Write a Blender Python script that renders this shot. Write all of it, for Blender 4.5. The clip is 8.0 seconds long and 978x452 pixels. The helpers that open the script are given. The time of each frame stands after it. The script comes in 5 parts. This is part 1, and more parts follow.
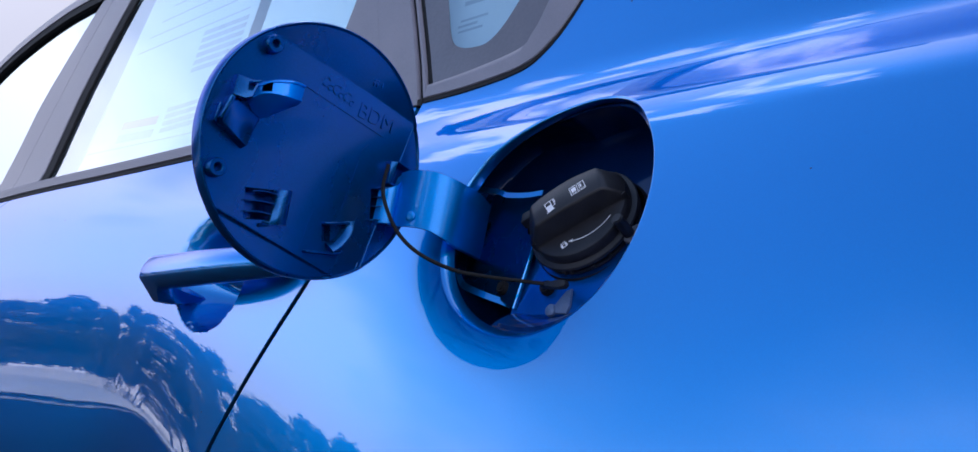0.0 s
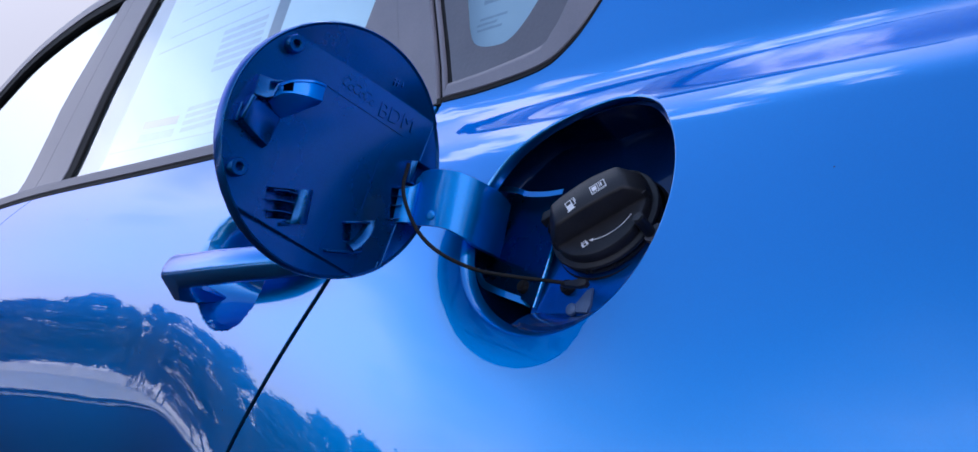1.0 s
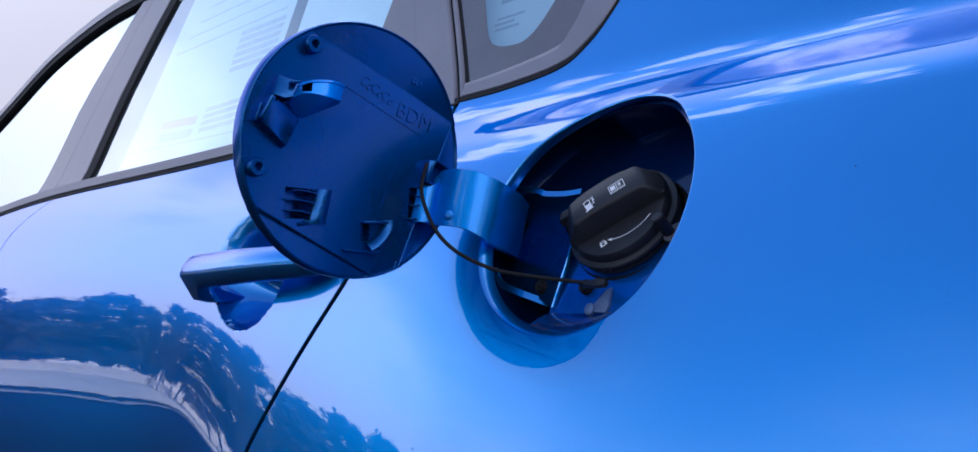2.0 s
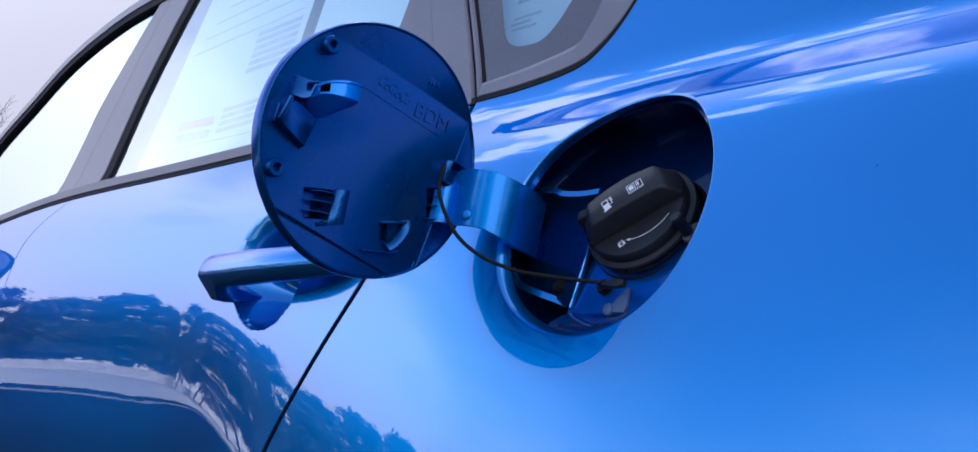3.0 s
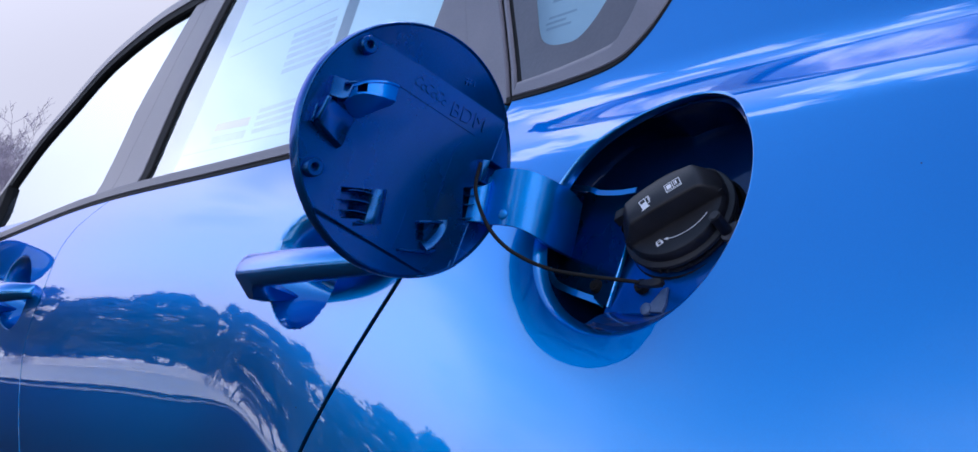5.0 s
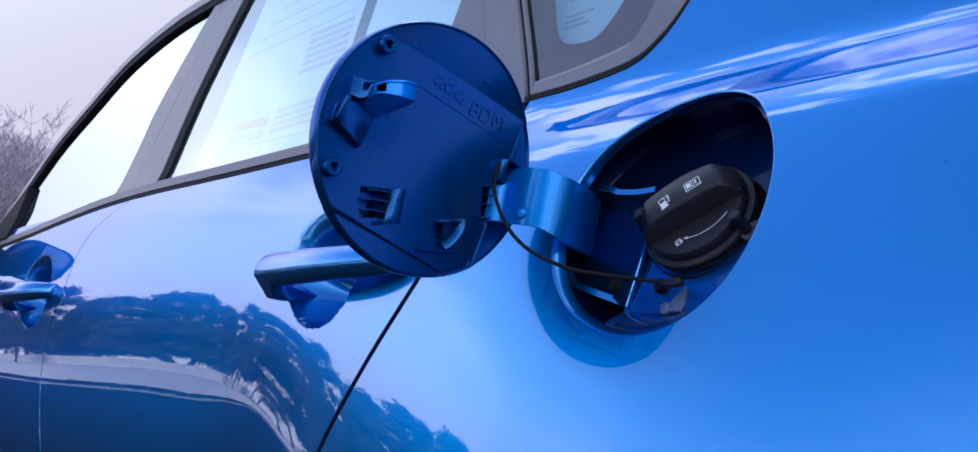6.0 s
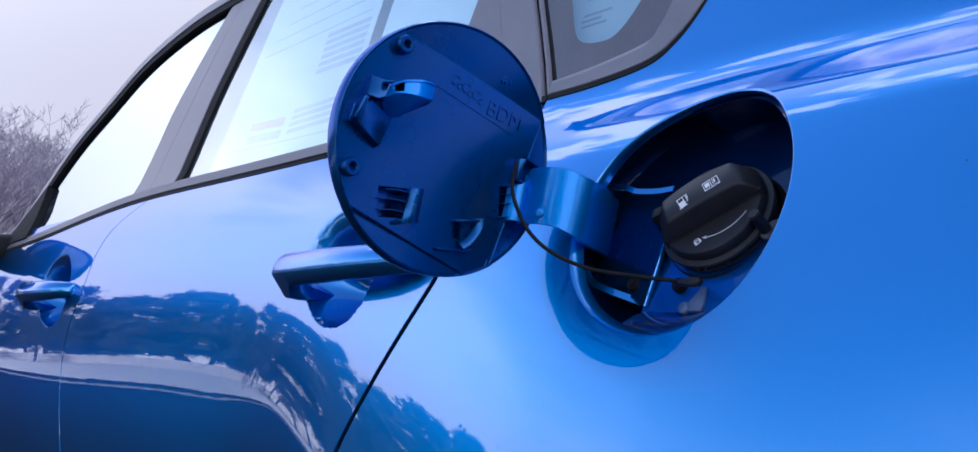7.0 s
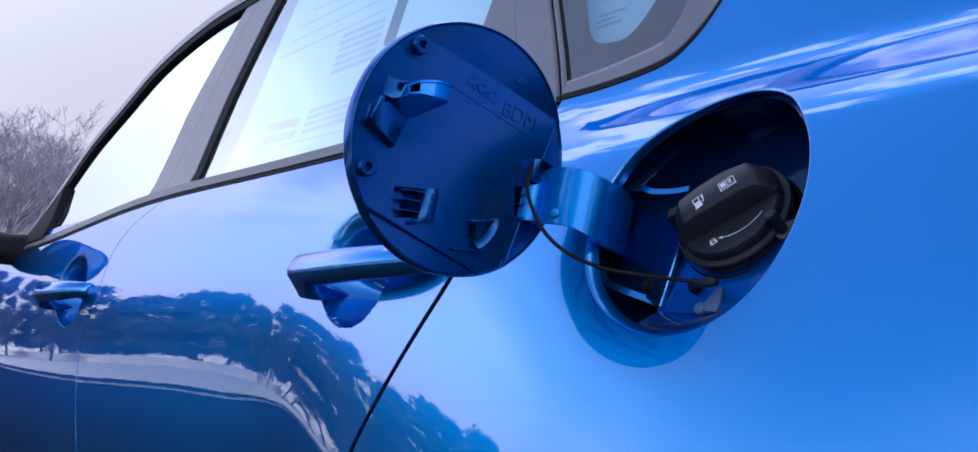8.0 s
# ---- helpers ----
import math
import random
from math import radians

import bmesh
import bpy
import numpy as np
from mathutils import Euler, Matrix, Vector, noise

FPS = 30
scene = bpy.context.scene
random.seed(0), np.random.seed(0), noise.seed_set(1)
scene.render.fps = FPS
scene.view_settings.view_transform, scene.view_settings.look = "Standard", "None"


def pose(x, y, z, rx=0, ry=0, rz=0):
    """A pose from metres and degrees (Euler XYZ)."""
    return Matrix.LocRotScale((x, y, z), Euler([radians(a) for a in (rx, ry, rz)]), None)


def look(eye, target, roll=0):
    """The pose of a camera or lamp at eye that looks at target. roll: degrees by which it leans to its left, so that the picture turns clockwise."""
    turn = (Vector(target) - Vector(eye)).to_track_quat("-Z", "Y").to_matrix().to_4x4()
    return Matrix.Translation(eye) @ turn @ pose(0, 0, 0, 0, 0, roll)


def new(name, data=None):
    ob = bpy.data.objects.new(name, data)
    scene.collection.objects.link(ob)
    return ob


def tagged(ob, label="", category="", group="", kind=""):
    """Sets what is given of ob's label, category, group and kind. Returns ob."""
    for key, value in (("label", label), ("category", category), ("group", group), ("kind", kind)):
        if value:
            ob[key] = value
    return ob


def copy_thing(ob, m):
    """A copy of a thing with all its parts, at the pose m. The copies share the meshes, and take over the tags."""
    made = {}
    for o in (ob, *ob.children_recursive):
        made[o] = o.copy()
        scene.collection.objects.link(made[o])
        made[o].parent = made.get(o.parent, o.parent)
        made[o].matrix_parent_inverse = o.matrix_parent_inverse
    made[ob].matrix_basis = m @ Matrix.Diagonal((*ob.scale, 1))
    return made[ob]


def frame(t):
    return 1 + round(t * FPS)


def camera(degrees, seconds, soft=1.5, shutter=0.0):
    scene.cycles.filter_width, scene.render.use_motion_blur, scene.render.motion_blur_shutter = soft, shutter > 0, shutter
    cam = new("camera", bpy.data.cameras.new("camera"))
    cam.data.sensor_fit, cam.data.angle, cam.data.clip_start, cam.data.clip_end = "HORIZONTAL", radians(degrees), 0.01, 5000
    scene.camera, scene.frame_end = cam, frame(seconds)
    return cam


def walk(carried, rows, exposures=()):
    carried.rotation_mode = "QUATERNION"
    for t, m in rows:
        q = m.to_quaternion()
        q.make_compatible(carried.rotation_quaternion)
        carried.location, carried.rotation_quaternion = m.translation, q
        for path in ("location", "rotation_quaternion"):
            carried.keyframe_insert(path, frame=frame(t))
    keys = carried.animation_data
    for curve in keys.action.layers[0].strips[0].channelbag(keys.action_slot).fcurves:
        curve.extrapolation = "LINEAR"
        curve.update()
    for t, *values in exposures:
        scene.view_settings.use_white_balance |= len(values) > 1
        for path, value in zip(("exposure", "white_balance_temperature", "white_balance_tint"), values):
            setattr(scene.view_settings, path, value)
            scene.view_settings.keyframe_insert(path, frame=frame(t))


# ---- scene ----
# Car: x runs to its rear, y into it, z up; its near side stands at y = 0.5, its middle line at y = 1.40.
cam = camera(53.66, 8.0)
ROWS = [
    (0, 0.0119, 0.01, 0.7995, 96.432, 0.5, 41.764),
    (0.5, 0.0111, 0.0095, 0.7998, 96.372, 0.469, 42.307),
    (1, 0.0103, 0.009, 0.8001, 96.336, 0.441, 42.806),
    (1.5, 0.0094, 0.0085, 0.8003, 96.316, 0.414, 43.273),
    (2, 0.0086, 0.008, 0.8004, 96.307, 0.387, 43.723),
    (2.5, 0.0077, 0.0075, 0.8005, 96.305, 0.36, 44.164),
    (3, 0.0068, 0.007, 0.8006, 96.305, 0.333, 44.605),
    (3.5, 0.0059, 0.0064, 0.8006, 96.306, 0.305, 45.051),
    (4, 0.0051, 0.0059, 0.8006, 96.304, 0.277, 45.504),
    (4.5, 0.0042, 0.0053, 0.8006, 96.3, 0.247, 45.967),
    (5, 0.0035, 0.0047, 0.8005, 96.291, 0.217, 46.436),
    (5.5, 0.0027, 0.0041, 0.8005, 96.28, 0.185, 46.909),
    (6, 0.002, 0.0034, 0.8004, 96.267, 0.153, 47.378),
    (6.5, 0.0014, 0.0026, 0.8003, 96.254, 0.119, 47.835),
    (7, 0.0008, 0.0018, 0.8003, 96.246, 0.085, 48.269),
    (7.5, 0.0004, 0.0009, 0.8002, 96.245, 0.049, 48.666),
    (8, -0, -0, 0.8002, 96.258, 0.013, 49.012),
]

EXPOSURE, KELVIN, TINT = 1.22, 6300, 6
walk(cam, [(t, pose(x, y, z, rx, ry, rz)) for t, x, y, z, rx, ry, rz in ROWS],
     exposures=[(0.0, EXPOSURE, KELVIN, TINT), (8.0, EXPOSURE, KELVIN, TINT)])

# ---- light: a bright overcast sky ----
SUN_ELEVATION, SUN_ROTATION = 40, 330
TO_SUN = Vector((math.sin(radians(SUN_ROTATION)) * math.cos(radians(SUN_ELEVATION)), math.cos(radians(SUN_ROTATION)) * math.cos(radians(SUN_ELEVATION)),
                 math.sin(radians(SUN_ELEVATION))))
CLOUD_HEART = Vector((-.555, .115, .824))
world = bpy.data.worlds.new("overcast_sky")
scene.world = world
world.use_nodes = True
wn, wl = world.node_tree.nodes, world.node_tree.links
wn.clear()
w_out = wn.new("ShaderNodeOutputWorld")
sky = wn.new("ShaderNodeTexSky")
sky.sky_type, sky.sun_disc = "NISHITA", False
sky.ozone_density = 4.0
sky.sun_elevation, sky.sun_rotation = radians(SUN_ELEVATION), radians(SUN_ROTATION)
w_sky = wn.new("ShaderNodeBackground")
w_sky.inputs["Strength"].default_value = 0.15
wl.new(sky.outputs[0], w_sky.inputs["Color"])
w_co = wn.new("ShaderNodeTexCoord")
w_map = wn.new("ShaderNodeMapping")
w_map.inputs["Scale"].default_value = (1.0, 1.0, 2.2)
wl.new(w_co.outputs["Generated"], w_map.inputs["Vector"])
w_noise = wn.new("ShaderNodeTexNoise")
w_noise.inputs["Scale"].default_value, w_noise.inputs["Detail"].default_value = 6.0, 3
w_map.inputs["Location"].default_value = (3.1, 1.7, 0.4)
wl.new(w_map.outputs[0], w_noise.inputs["Vector"])
w_sep = wn.new("ShaderNodeSeparateXYZ")
wl.new(w_co.outputs["Generated"], w_sep.inputs[0])
w_far = wn.new("ShaderNodeMapRange")             # the sky is clearer off the car's side
for key, value in (("From Min", 0.45), ("From Max", -0.65), ("To Min", -0.15), ("To Max", 0.22)):
    w_far.inputs[key].default_value = value
wl.new(w_sep.outputs["Y"], w_far.inputs["Value"])
w_high = wn.new("ShaderNodeMath")
wl.new(w_sep.outputs["Z"], w_high.inputs[0])
wl.new(w_far.outputs[0], w_high.inputs[1])
w_gap = wn.new("ShaderNodeMapRange")             # and opens into a blue gap off the front door
w_gap.interpolation_type = "SMOOTHSTEP"
for key, value in (("From Min", -0.92), ("From Max", -0.80), ("To Min", 0.0), ("To Max", 0.20)):
    w_gap.inputs[key].default_value = value
wl.new(w_sep.outputs["X"], w_gap.inputs["Value"])
w_open = wn.new("ShaderNodeMath")
wl.new(w_high.outputs[0], w_open.inputs[0])
w_close = wn.new("ShaderNodeMapRange")           # that closes again behind
w_close.interpolation_type = "SMOOTHSTEP"
for key, value in (("From Min", -0.62), ("From Max", -0.25), ("To Min", 1.0), ("To Max", 0.0)):
    w_close.inputs[key].default_value = value
wl.new(w_sep.outputs["X"], w_close.inputs["Value"])
w_blue = wn.new("ShaderNodeMath")
w_blue.operation = "MULTIPLY"
wl.new(w_gap.outputs[0], w_blue.inputs[0])
wl.new(w_close.outputs[0], w_blue.inputs[1])
wl.new(w_blue.outputs[0], w_open.inputs[1])
w_haze = wn.new("ShaderNodeMapRange")            # haze thins out with height
w_haze.interpolation_type = "SMOOTHSTEP"
for key, value in (("From Min", 0.38), ("From Max", 0.96), ("To Min", 1.2), ("To Max", 0.0)):
    w_haze.inputs[key].default_value = value
wl.new(w_open.outputs[0], w_haze.inputs["Value"])
w_dot = wn.new("ShaderNodeVectorMath")
w_dot.operation = "DOT_PRODUCT"
w_dot.inputs[1].default_value = CLOUD_HEART
wl.new(w_co.outputs["Generated"], w_dot.inputs[0])
w_near = wn.new("ShaderNodeMapRange")            # broken cloud gathers overhead
w_near.interpolation_type = "SMOOTHSTEP"
for key, value in (("From Min", 0.912), ("From Max", 0.985), ("To Min", -0.36), ("To Max", 0.03)):
    w_near.inputs[key].default_value = value
wl.new(w_dot.outputs["Value"], w_near.inputs["Value"])
w_cover = wn.new("ShaderNodeMath")
wl.new(w_noise.outputs["Fac"], w_cover.inputs[0])
wl.new(w_near.outputs[0], w_cover.inputs[1])
w_puff = wn.new("ShaderNodeMapRange")            # broken cloud
w_puff.interpolation_type = "SMOOTHSTEP"
for key, value in (("From Min", 0.50), ("From Max", 0.64), ("To Min", 0.0), ("To Max", 0.9)):
    w_puff.inputs[key].default_value = value
wl.new(w_cover.outputs[0], w_puff.inputs["Value"])
w_wave = wn.new("ShaderNodeMath")
w_wave.operation = "MULTIPLY_ADD"
w_wave.inputs[1].default_value, w_wave.inputs[2].default_value = 1.6, 0.20
wl.new(w_noise.outputs["Fac"], w_wave.inputs[0])
w_haze2 = wn.new("ShaderNodeMath")
w_haze2.operation = "MULTIPLY"
wl.new(w_haze.outputs[0], w_haze2.inputs[0])
wl.new(w_wave.outputs[0], w_haze2.inputs[1])
w_sum = wn.new("ShaderNodeMath")
w_sum.use_clamp = True
wl.new(w_haze2.outputs[0], w_sum.inputs[0])
wl.new(w_puff.outputs[0], w_sum.inputs[1])
w_cloud = wn.new("ShaderNodeBackground")
w_cloud.inputs["Color"].default_value = (0.97, 0.955, 1.20, 1)
# cloud is brightest in its midst
w_glow = wn.new("ShaderNodeMapRange")
w_glow.interpolation_type = "SMOOTHSTEP"
for key, value in (("From Min", 0.72), ("From Max", 0.98), ("To Min", 0.92), ("To Max", 1.42)):
    w_glow.inputs[key].default_value = value
wl.new(w_dot.outputs["Value"], w_glow.inputs["Value"])
w_ahead = wn.new("ShaderNodeVectorMath")
w_ahead.operation = "DOT_PRODUCT"
w_ahead.inputs[1].default_value = (-.80, .60, 0)
wl.new(w_co.outputs["Generated"], w_ahead.inputs[0])
w_thick = wn.new("ShaderNodeMapRange")           # thicker, duller cloud ahead of the car
w_thick.interpolation_type = "SMOOTHSTEP"
for key, value in (("From Min", 0.48), ("From Max", 0.95), ("To Min", 1.0), ("To Max", 0.33)):
    w_thick.inputs[key].default_value = value
wl.new(w_ahead.outputs["Value"], w_thick.inputs["Value"])
w_shine = wn.new("ShaderNodeMath")
w_shine.operation = "MULTIPLY"
wl.new(w_glow.outputs[0], w_shine.inputs[0])
wl.new(w_thick.outputs[0], w_shine.inputs[1])
wl.new(w_shine.outputs[0], w_cloud.inputs["Strength"])
w_mix = wn.new("ShaderNodeMixShader")
wl.new(w_sum.outputs[0], w_mix.inputs[0])
wl.new(w_sky.outputs[0], w_mix.inputs[1])
wl.new(w_cloud.outputs[0], w_mix.inputs[2])
wl.new(w_mix.outputs[0], w_out.inputs["Surface"])

sun = new("sun", bpy.data.lights.new("sun", "SUN"))
sun.data.energy, sun.data.angle, sun.data.color = 0.8, radians(40), (1.0, 0.98, 0.95)
sun.matrix_world = look(TO_SUN * 40, (0, 0, 0))


# ---- materials ----
def material(name, base, rough=0.5, metal=0.0, coat=0.0, coat_rough=0.02, vary=0.12, scale=30.0, fine=300.0, bump=0.0,
             bump_scale=400.0, spec=0.5, rough_vary=0.08, second=None, tint=None, coat_ior=1.5):
    """A surface with colour varied at two scales, varied gloss and fine relief."""
    m = bpy.data.materials.new(name)
    m.use_nodes = True
    n, l = m.node_tree.nodes, m.node_tree.links
    b = n["Principled BSDF"]
    co = n.new("ShaderNodeTexCoord")
    big, small = n.new("ShaderNodeTexNoise"), n.new("ShaderNodeTexNoise")
    big.inputs["Scale"].default_value, small.inputs["Scale"].default_value = scale, fine
    big.inputs["Detail"].default_value = 5
    l.new(co.outputs["Object"], big.inputs["Vector"])
    l.new(co.outputs["Object"], small.inputs["Vector"])
    add = n.new("ShaderNodeMath")
    add.operation = "MULTIPLY_ADD"
    add.inputs[1].default_value, add.inputs[2].default_value = 0.35, 0.0
    l.new(small.outputs["Fac"], add.inputs[0])
    tot = n.new("ShaderNodeMath")
    tot.operation = "MULTIPLY_ADD"
    tot.inputs[1].default_value = 0.65
    l.new(big.outputs["Fac"], tot.inputs[0])
    l.new(add.outputs[0], tot.inputs[2])
    ramp = n.new("ShaderNodeValToRGB")
    lo = [c * (1 - vary) for c in base]
    hi = list(second) if second else [min(c * (1 + vary), 1.0) for c in base]
    ramp.color_ramp.elements[0].position, ramp.color_ramp.elements[0].color = 0.35, (*lo, 1)
    ramp.color_ramp.elements[1].position, ramp.color_ramp.elements[1].color = 0.65, (*hi, 1)
    l.new(tot.outputs[0], ramp.inputs["Fac"])
    l.new(ramp.outputs[0], b.inputs["Base Color"])
    rr = n.new("ShaderNodeMapRange")
    rr.inputs["To Min"].default_value, rr.inputs["To Max"].default_value = max(rough - rough_vary, 0.0), min(rough + rough_vary, 1)
    l.new(big.outputs["Fac"], rr.inputs["Value"])
    l.new(rr.outputs[0], b.inputs["Roughness"])
    b.inputs["Metallic"].default_value = metal
    b.inputs["Specular IOR Level"].default_value = spec
    if tint:
        b.inputs["Specular Tint"].default_value = (*tint, 1)
    b.inputs["Coat IOR"].default_value = coat_ior
    b.inputs["Coat Weight"].default_value, b.inputs["Coat Roughness"].default_value = coat, coat_rough
    if bump:
        bn, bt = n.new("ShaderNodeBump"), n.new("ShaderNodeTexNoise")
        bt.inputs["Scale"].default_value, bt.inputs["Detail"].default_value = bump_scale, 4
        l.new(co.outputs["Object"], bt.inputs["Vector"])
        bn.inputs["Strength"].default_value, bn.inputs["Distance"].default_value = bump, 0.001
        l.new(bt.outputs["Fac"], bn.inputs["Height"])
        l.new(bn.outputs[0], b.inputs["Normal"])
    return m


def glass(name, tint, gloss=0.16):
    """A thin pane: clear face on, mirror-like at a flat angle."""
    m = bpy.data.materials.new(name)
    m.use_nodes = True
    n, l = m.node_tree.nodes, m.node_tree.links
    n.remove(n["Principled BSDF"])
    tr, gl, mix, lw = (n.new("ShaderNodeBsdfTransparent"), n.new("ShaderNodeBsdfGlossy"), n.new("ShaderNodeMixShader"),
                       n.new("ShaderNodeLayerWeight"))
    tr.inputs["Color"].default_value = (*tint, 1)
    gl.inputs["Roughness"].default_value = 0.01
    gl.inputs["Color"].default_value = (0.88, 0.95, 1.0, 1)
    lw.inputs["Blend"].default_value = 0.5
    pw, ad = n.new("ShaderNodeMath"), n.new("ShaderNodeMath")
    pw.operation, pw.inputs[1].default_value = "POWER", 3.4
    ad.operation, ad.inputs[1].default_value, ad.inputs[2].default_value = "MULTIPLY_ADD", 1.0 - gloss, gloss
    l.new(lw.outputs["Facing"], pw.inputs[0])
    l.new(pw.outputs[0], ad.inputs[0])
    l.new(ad.outputs[0], mix.inputs[0])
    l.new(tr.outputs[0], mix.inputs[1])
    l.new(gl.outputs[0], mix.inputs[2])
    l.new(mix.outputs[0], n["Material Output"].inputs["Surface"])
    return m


PAINT_BLUE = (0.002, 0.252, 0.66)
M_PAINT = material("blue_metallic_paint", PAINT_BLUE, 0.32, 0.95, 1.0, 0.010, 0.05, 3.0, 900.0, spec=0.2, rough_vary=0.03, tint=(0.03, 0.22, 0.66), coat_ior=1.80)
pn, pl = M_PAINT.node_tree.nodes, M_PAINT.node_tree.links
p_cell, p_small, p_some, p_dot, p_mix = (pn.new("ShaderNodeTexVoronoi"), pn.new("ShaderNodeMath"), pn.new("ShaderNodeMath"), pn.new("ShaderNodeMath"), pn.new("ShaderNodeMixRGB"))
p_cell.inputs["Scale"].default_value = 26.0                 # sparse specks of dirt, a millimetre across
p_small.operation, p_small.inputs[1].default_value = "LESS_THAN", 0.024
p_sep = pn.new("ShaderNodeSeparateColor")
p_some.operation, p_some.inputs[1].default_value = "GREATER_THAN", 0.72
p_dot.operation = "MULTIPLY"
p_mix.inputs["Color2"].default_value = (0.03, 0.03, 0.04, 1)
pl.new(pn["Texture Coordinate"].outputs["Object"], p_cell.inputs["Vector"])
pl.new(p_cell.outputs["Distance"], p_small.inputs[0])
pl.new(p_cell.outputs["Color"], p_sep.inputs[0])
pl.new(p_sep.outputs[0], p_some.inputs[0])
pl.new(p_small.outputs[0], p_dot.inputs[0])
pl.new(p_some.outputs[0], p_dot.inputs[1])
pl.new(p_dot.outputs[0], p_mix.inputs["Fac"])
pl.new(pn["Color Ramp"].outputs[0], p_mix.inputs["Color1"])
pl.new(p_mix.outputs[0], pn["Principled BSDF"].inputs["Base Color"])
p_wave, p_bump, p_map = pn.new("ShaderNodeTexNoise"), pn.new("ShaderNodeBump"), pn.new("ShaderNodeMapping")
p_map.inputs["Scale"].default_value = (1.0, 1.0, 2.5)
p_wave.inputs["Scale"].default_value, p_wave.inputs["Detail"].default_value = 60.0, 1
p_bump.inputs["Strength"].default_value, p_bump.inputs["Distance"].default_value = 0.012, 0.001
pl.new(pn["Texture Coordinate"].outputs["Object"], p_map.inputs["Vector"])
pl.new(p_map.outputs[0], p_wave.inputs["Vector"])
pl.new(p_wave.outputs["Fac"], p_bump.inputs["Height"])
pl.new(p_bump.outputs[0], pn["Principled BSDF"].inputs["Coat Normal"])
# lighter copy of the blue, for the pocket's lit lower floor
M_INNER = material("lit_floor_paint", (0.002, 0.11, 0.44), 0.30, 0.7, 0.8, 0.04, 0.10, 25.0, 700.0, 0.03, 900.0, spec=0.2, tint=(0.04, 0.4, 1.0))
M_ARM = material("arm_and_lit_tongue_paint", (0.002, 0.23, 0.70), 0.36, 0.75, 0.6, 0.09, 0.08, 25.0, 700.0, 0.02, 260.0, spec=0.2, tint=(0.04, 0.42, 1.0))
# the deep pocket's shade is put into this darker copy of the blue
M_BOWL = material("shaded_bowl_paint", (0.001, 0.018, 0.090), 0.34, 0.4, 0.7, 0.06, 0.15, 25.0, 400.0, 0.02, 500.0, spec=0.2, tint=(0.04, 0.4, 1.0))
# body blue, darkened since the lid's inner side faces away from the light
M_LID = material("shaded_lid_paint", (0.001, 0.076, 0.245), 0.28, 0.80, 0.35, 0.10, 0.12, 25.0, 700.0, 0.03, 1200.0, spec=0.25, tint=(0.04, 0.4, 1.0))
# brown streaks painted in for the ground's reflection
M_SILL = material("reflection_streak_paint", (0.001, 0.060, 0.24), 0.30, 0.6, 0.8, 0.04, 0.12, 25.0, 700.0, 0.02, 500.0, spec=0.2, tint=(0.04, 0.4, 1.0))
sn, sl = M_SILL.node_tree.nodes, M_SILL.node_tree.links
s_map, s_noise, s_ramp, s_mix = sn.new("ShaderNodeMapping"), sn.new("ShaderNodeTexNoise"), sn.new("ShaderNodeValToRGB"), sn.new("ShaderNodeMixRGB")
s_map.inputs["Scale"].default_value = (14, 90, 420)
s_noise.inputs["Scale"].default_value, s_noise.inputs["Detail"].default_value = 1.0, 4
s_ramp.color_ramp.elements[0].position, s_ramp.color_ramp.elements[1].position = 0.54, 0.72
s_mix.inputs["Color2"].default_value = (0.13, 0.095, 0.085, 1)
sl.new(sn["Texture Coordinate"].outputs["Object"], s_map.inputs["Vector"])
sl.new(s_map.outputs[0], s_noise.inputs["Vector"])
sl.new(s_noise.outputs["Fac"], s_ramp.inputs["Fac"])
sl.new(s_ramp.outputs[0], s_mix.inputs["Fac"])
sl.new(sn["Color Ramp"].outputs[0], s_mix.inputs["Color1"])
sl.new(s_mix.outputs[0], sn["Principled BSDF"].inputs["Base Color"])
M_BLACK = material("black_cap_plastic", (0.017, 0.017, 0.021), 0.42, 0, 0, spec=0.38, vary=0.25, scale=60, fine=900, bump=0.12, bump_scale=1800)
M_RUBBER = material("black_rubber", (0.010, 0.010, 0.011), 0.7, 0, 0, spec=0.2, vary=0.3, scale=40, fine=600, bump=0.1, bump_scale=900)
M_TRIM = material("grey_black_trim", (0.195, 0.183, 0.212), 0.42, 0, 0.15, 0.2, 0.10, 18, 600, 0.05, 900)
M_BELT = material("grey_belt_rubber", (0.150, 0.141, 0.168), 0.45, vary=0.12, scale=20, fine=500, bump=0.05, bump_scale=800)
M_GLOSSTRIM = material("frit_black", (0.140, 0.133, 0.150), 0.10, 0, 0, vary=0.1, scale=12, fine=300)
M_WHITE = material("white_print", (0.80, 0.80, 0.82), 0.5, vary=0.06, scale=400, fine=2000)
M_PAPER = material("sticker_paper", (0.82, 0.98, 1.0), 0.7, vary=0.02, scale=6, fine=200, bump=0.05, bump_scale=60)
M_NOTE = material("dull_sheet", (0.40, 0.52, 0.56), 0.7, vary=0.06, scale=20, fine=200)
M_PRINT = material("grey_print", (0.56, 0.66, 0.71), 0.7, vary=0.10, scale=60, fine=300)
M_PRINT_DIM = material("dim_print", (0.22, 0.28, 0.31), 0.7, vary=0.10, scale=60, fine=300)
M_PRINT_RED = material("red_print", (0.74, 0.50, 0.56), 0.7, vary=0.10, scale=60, fine=300)
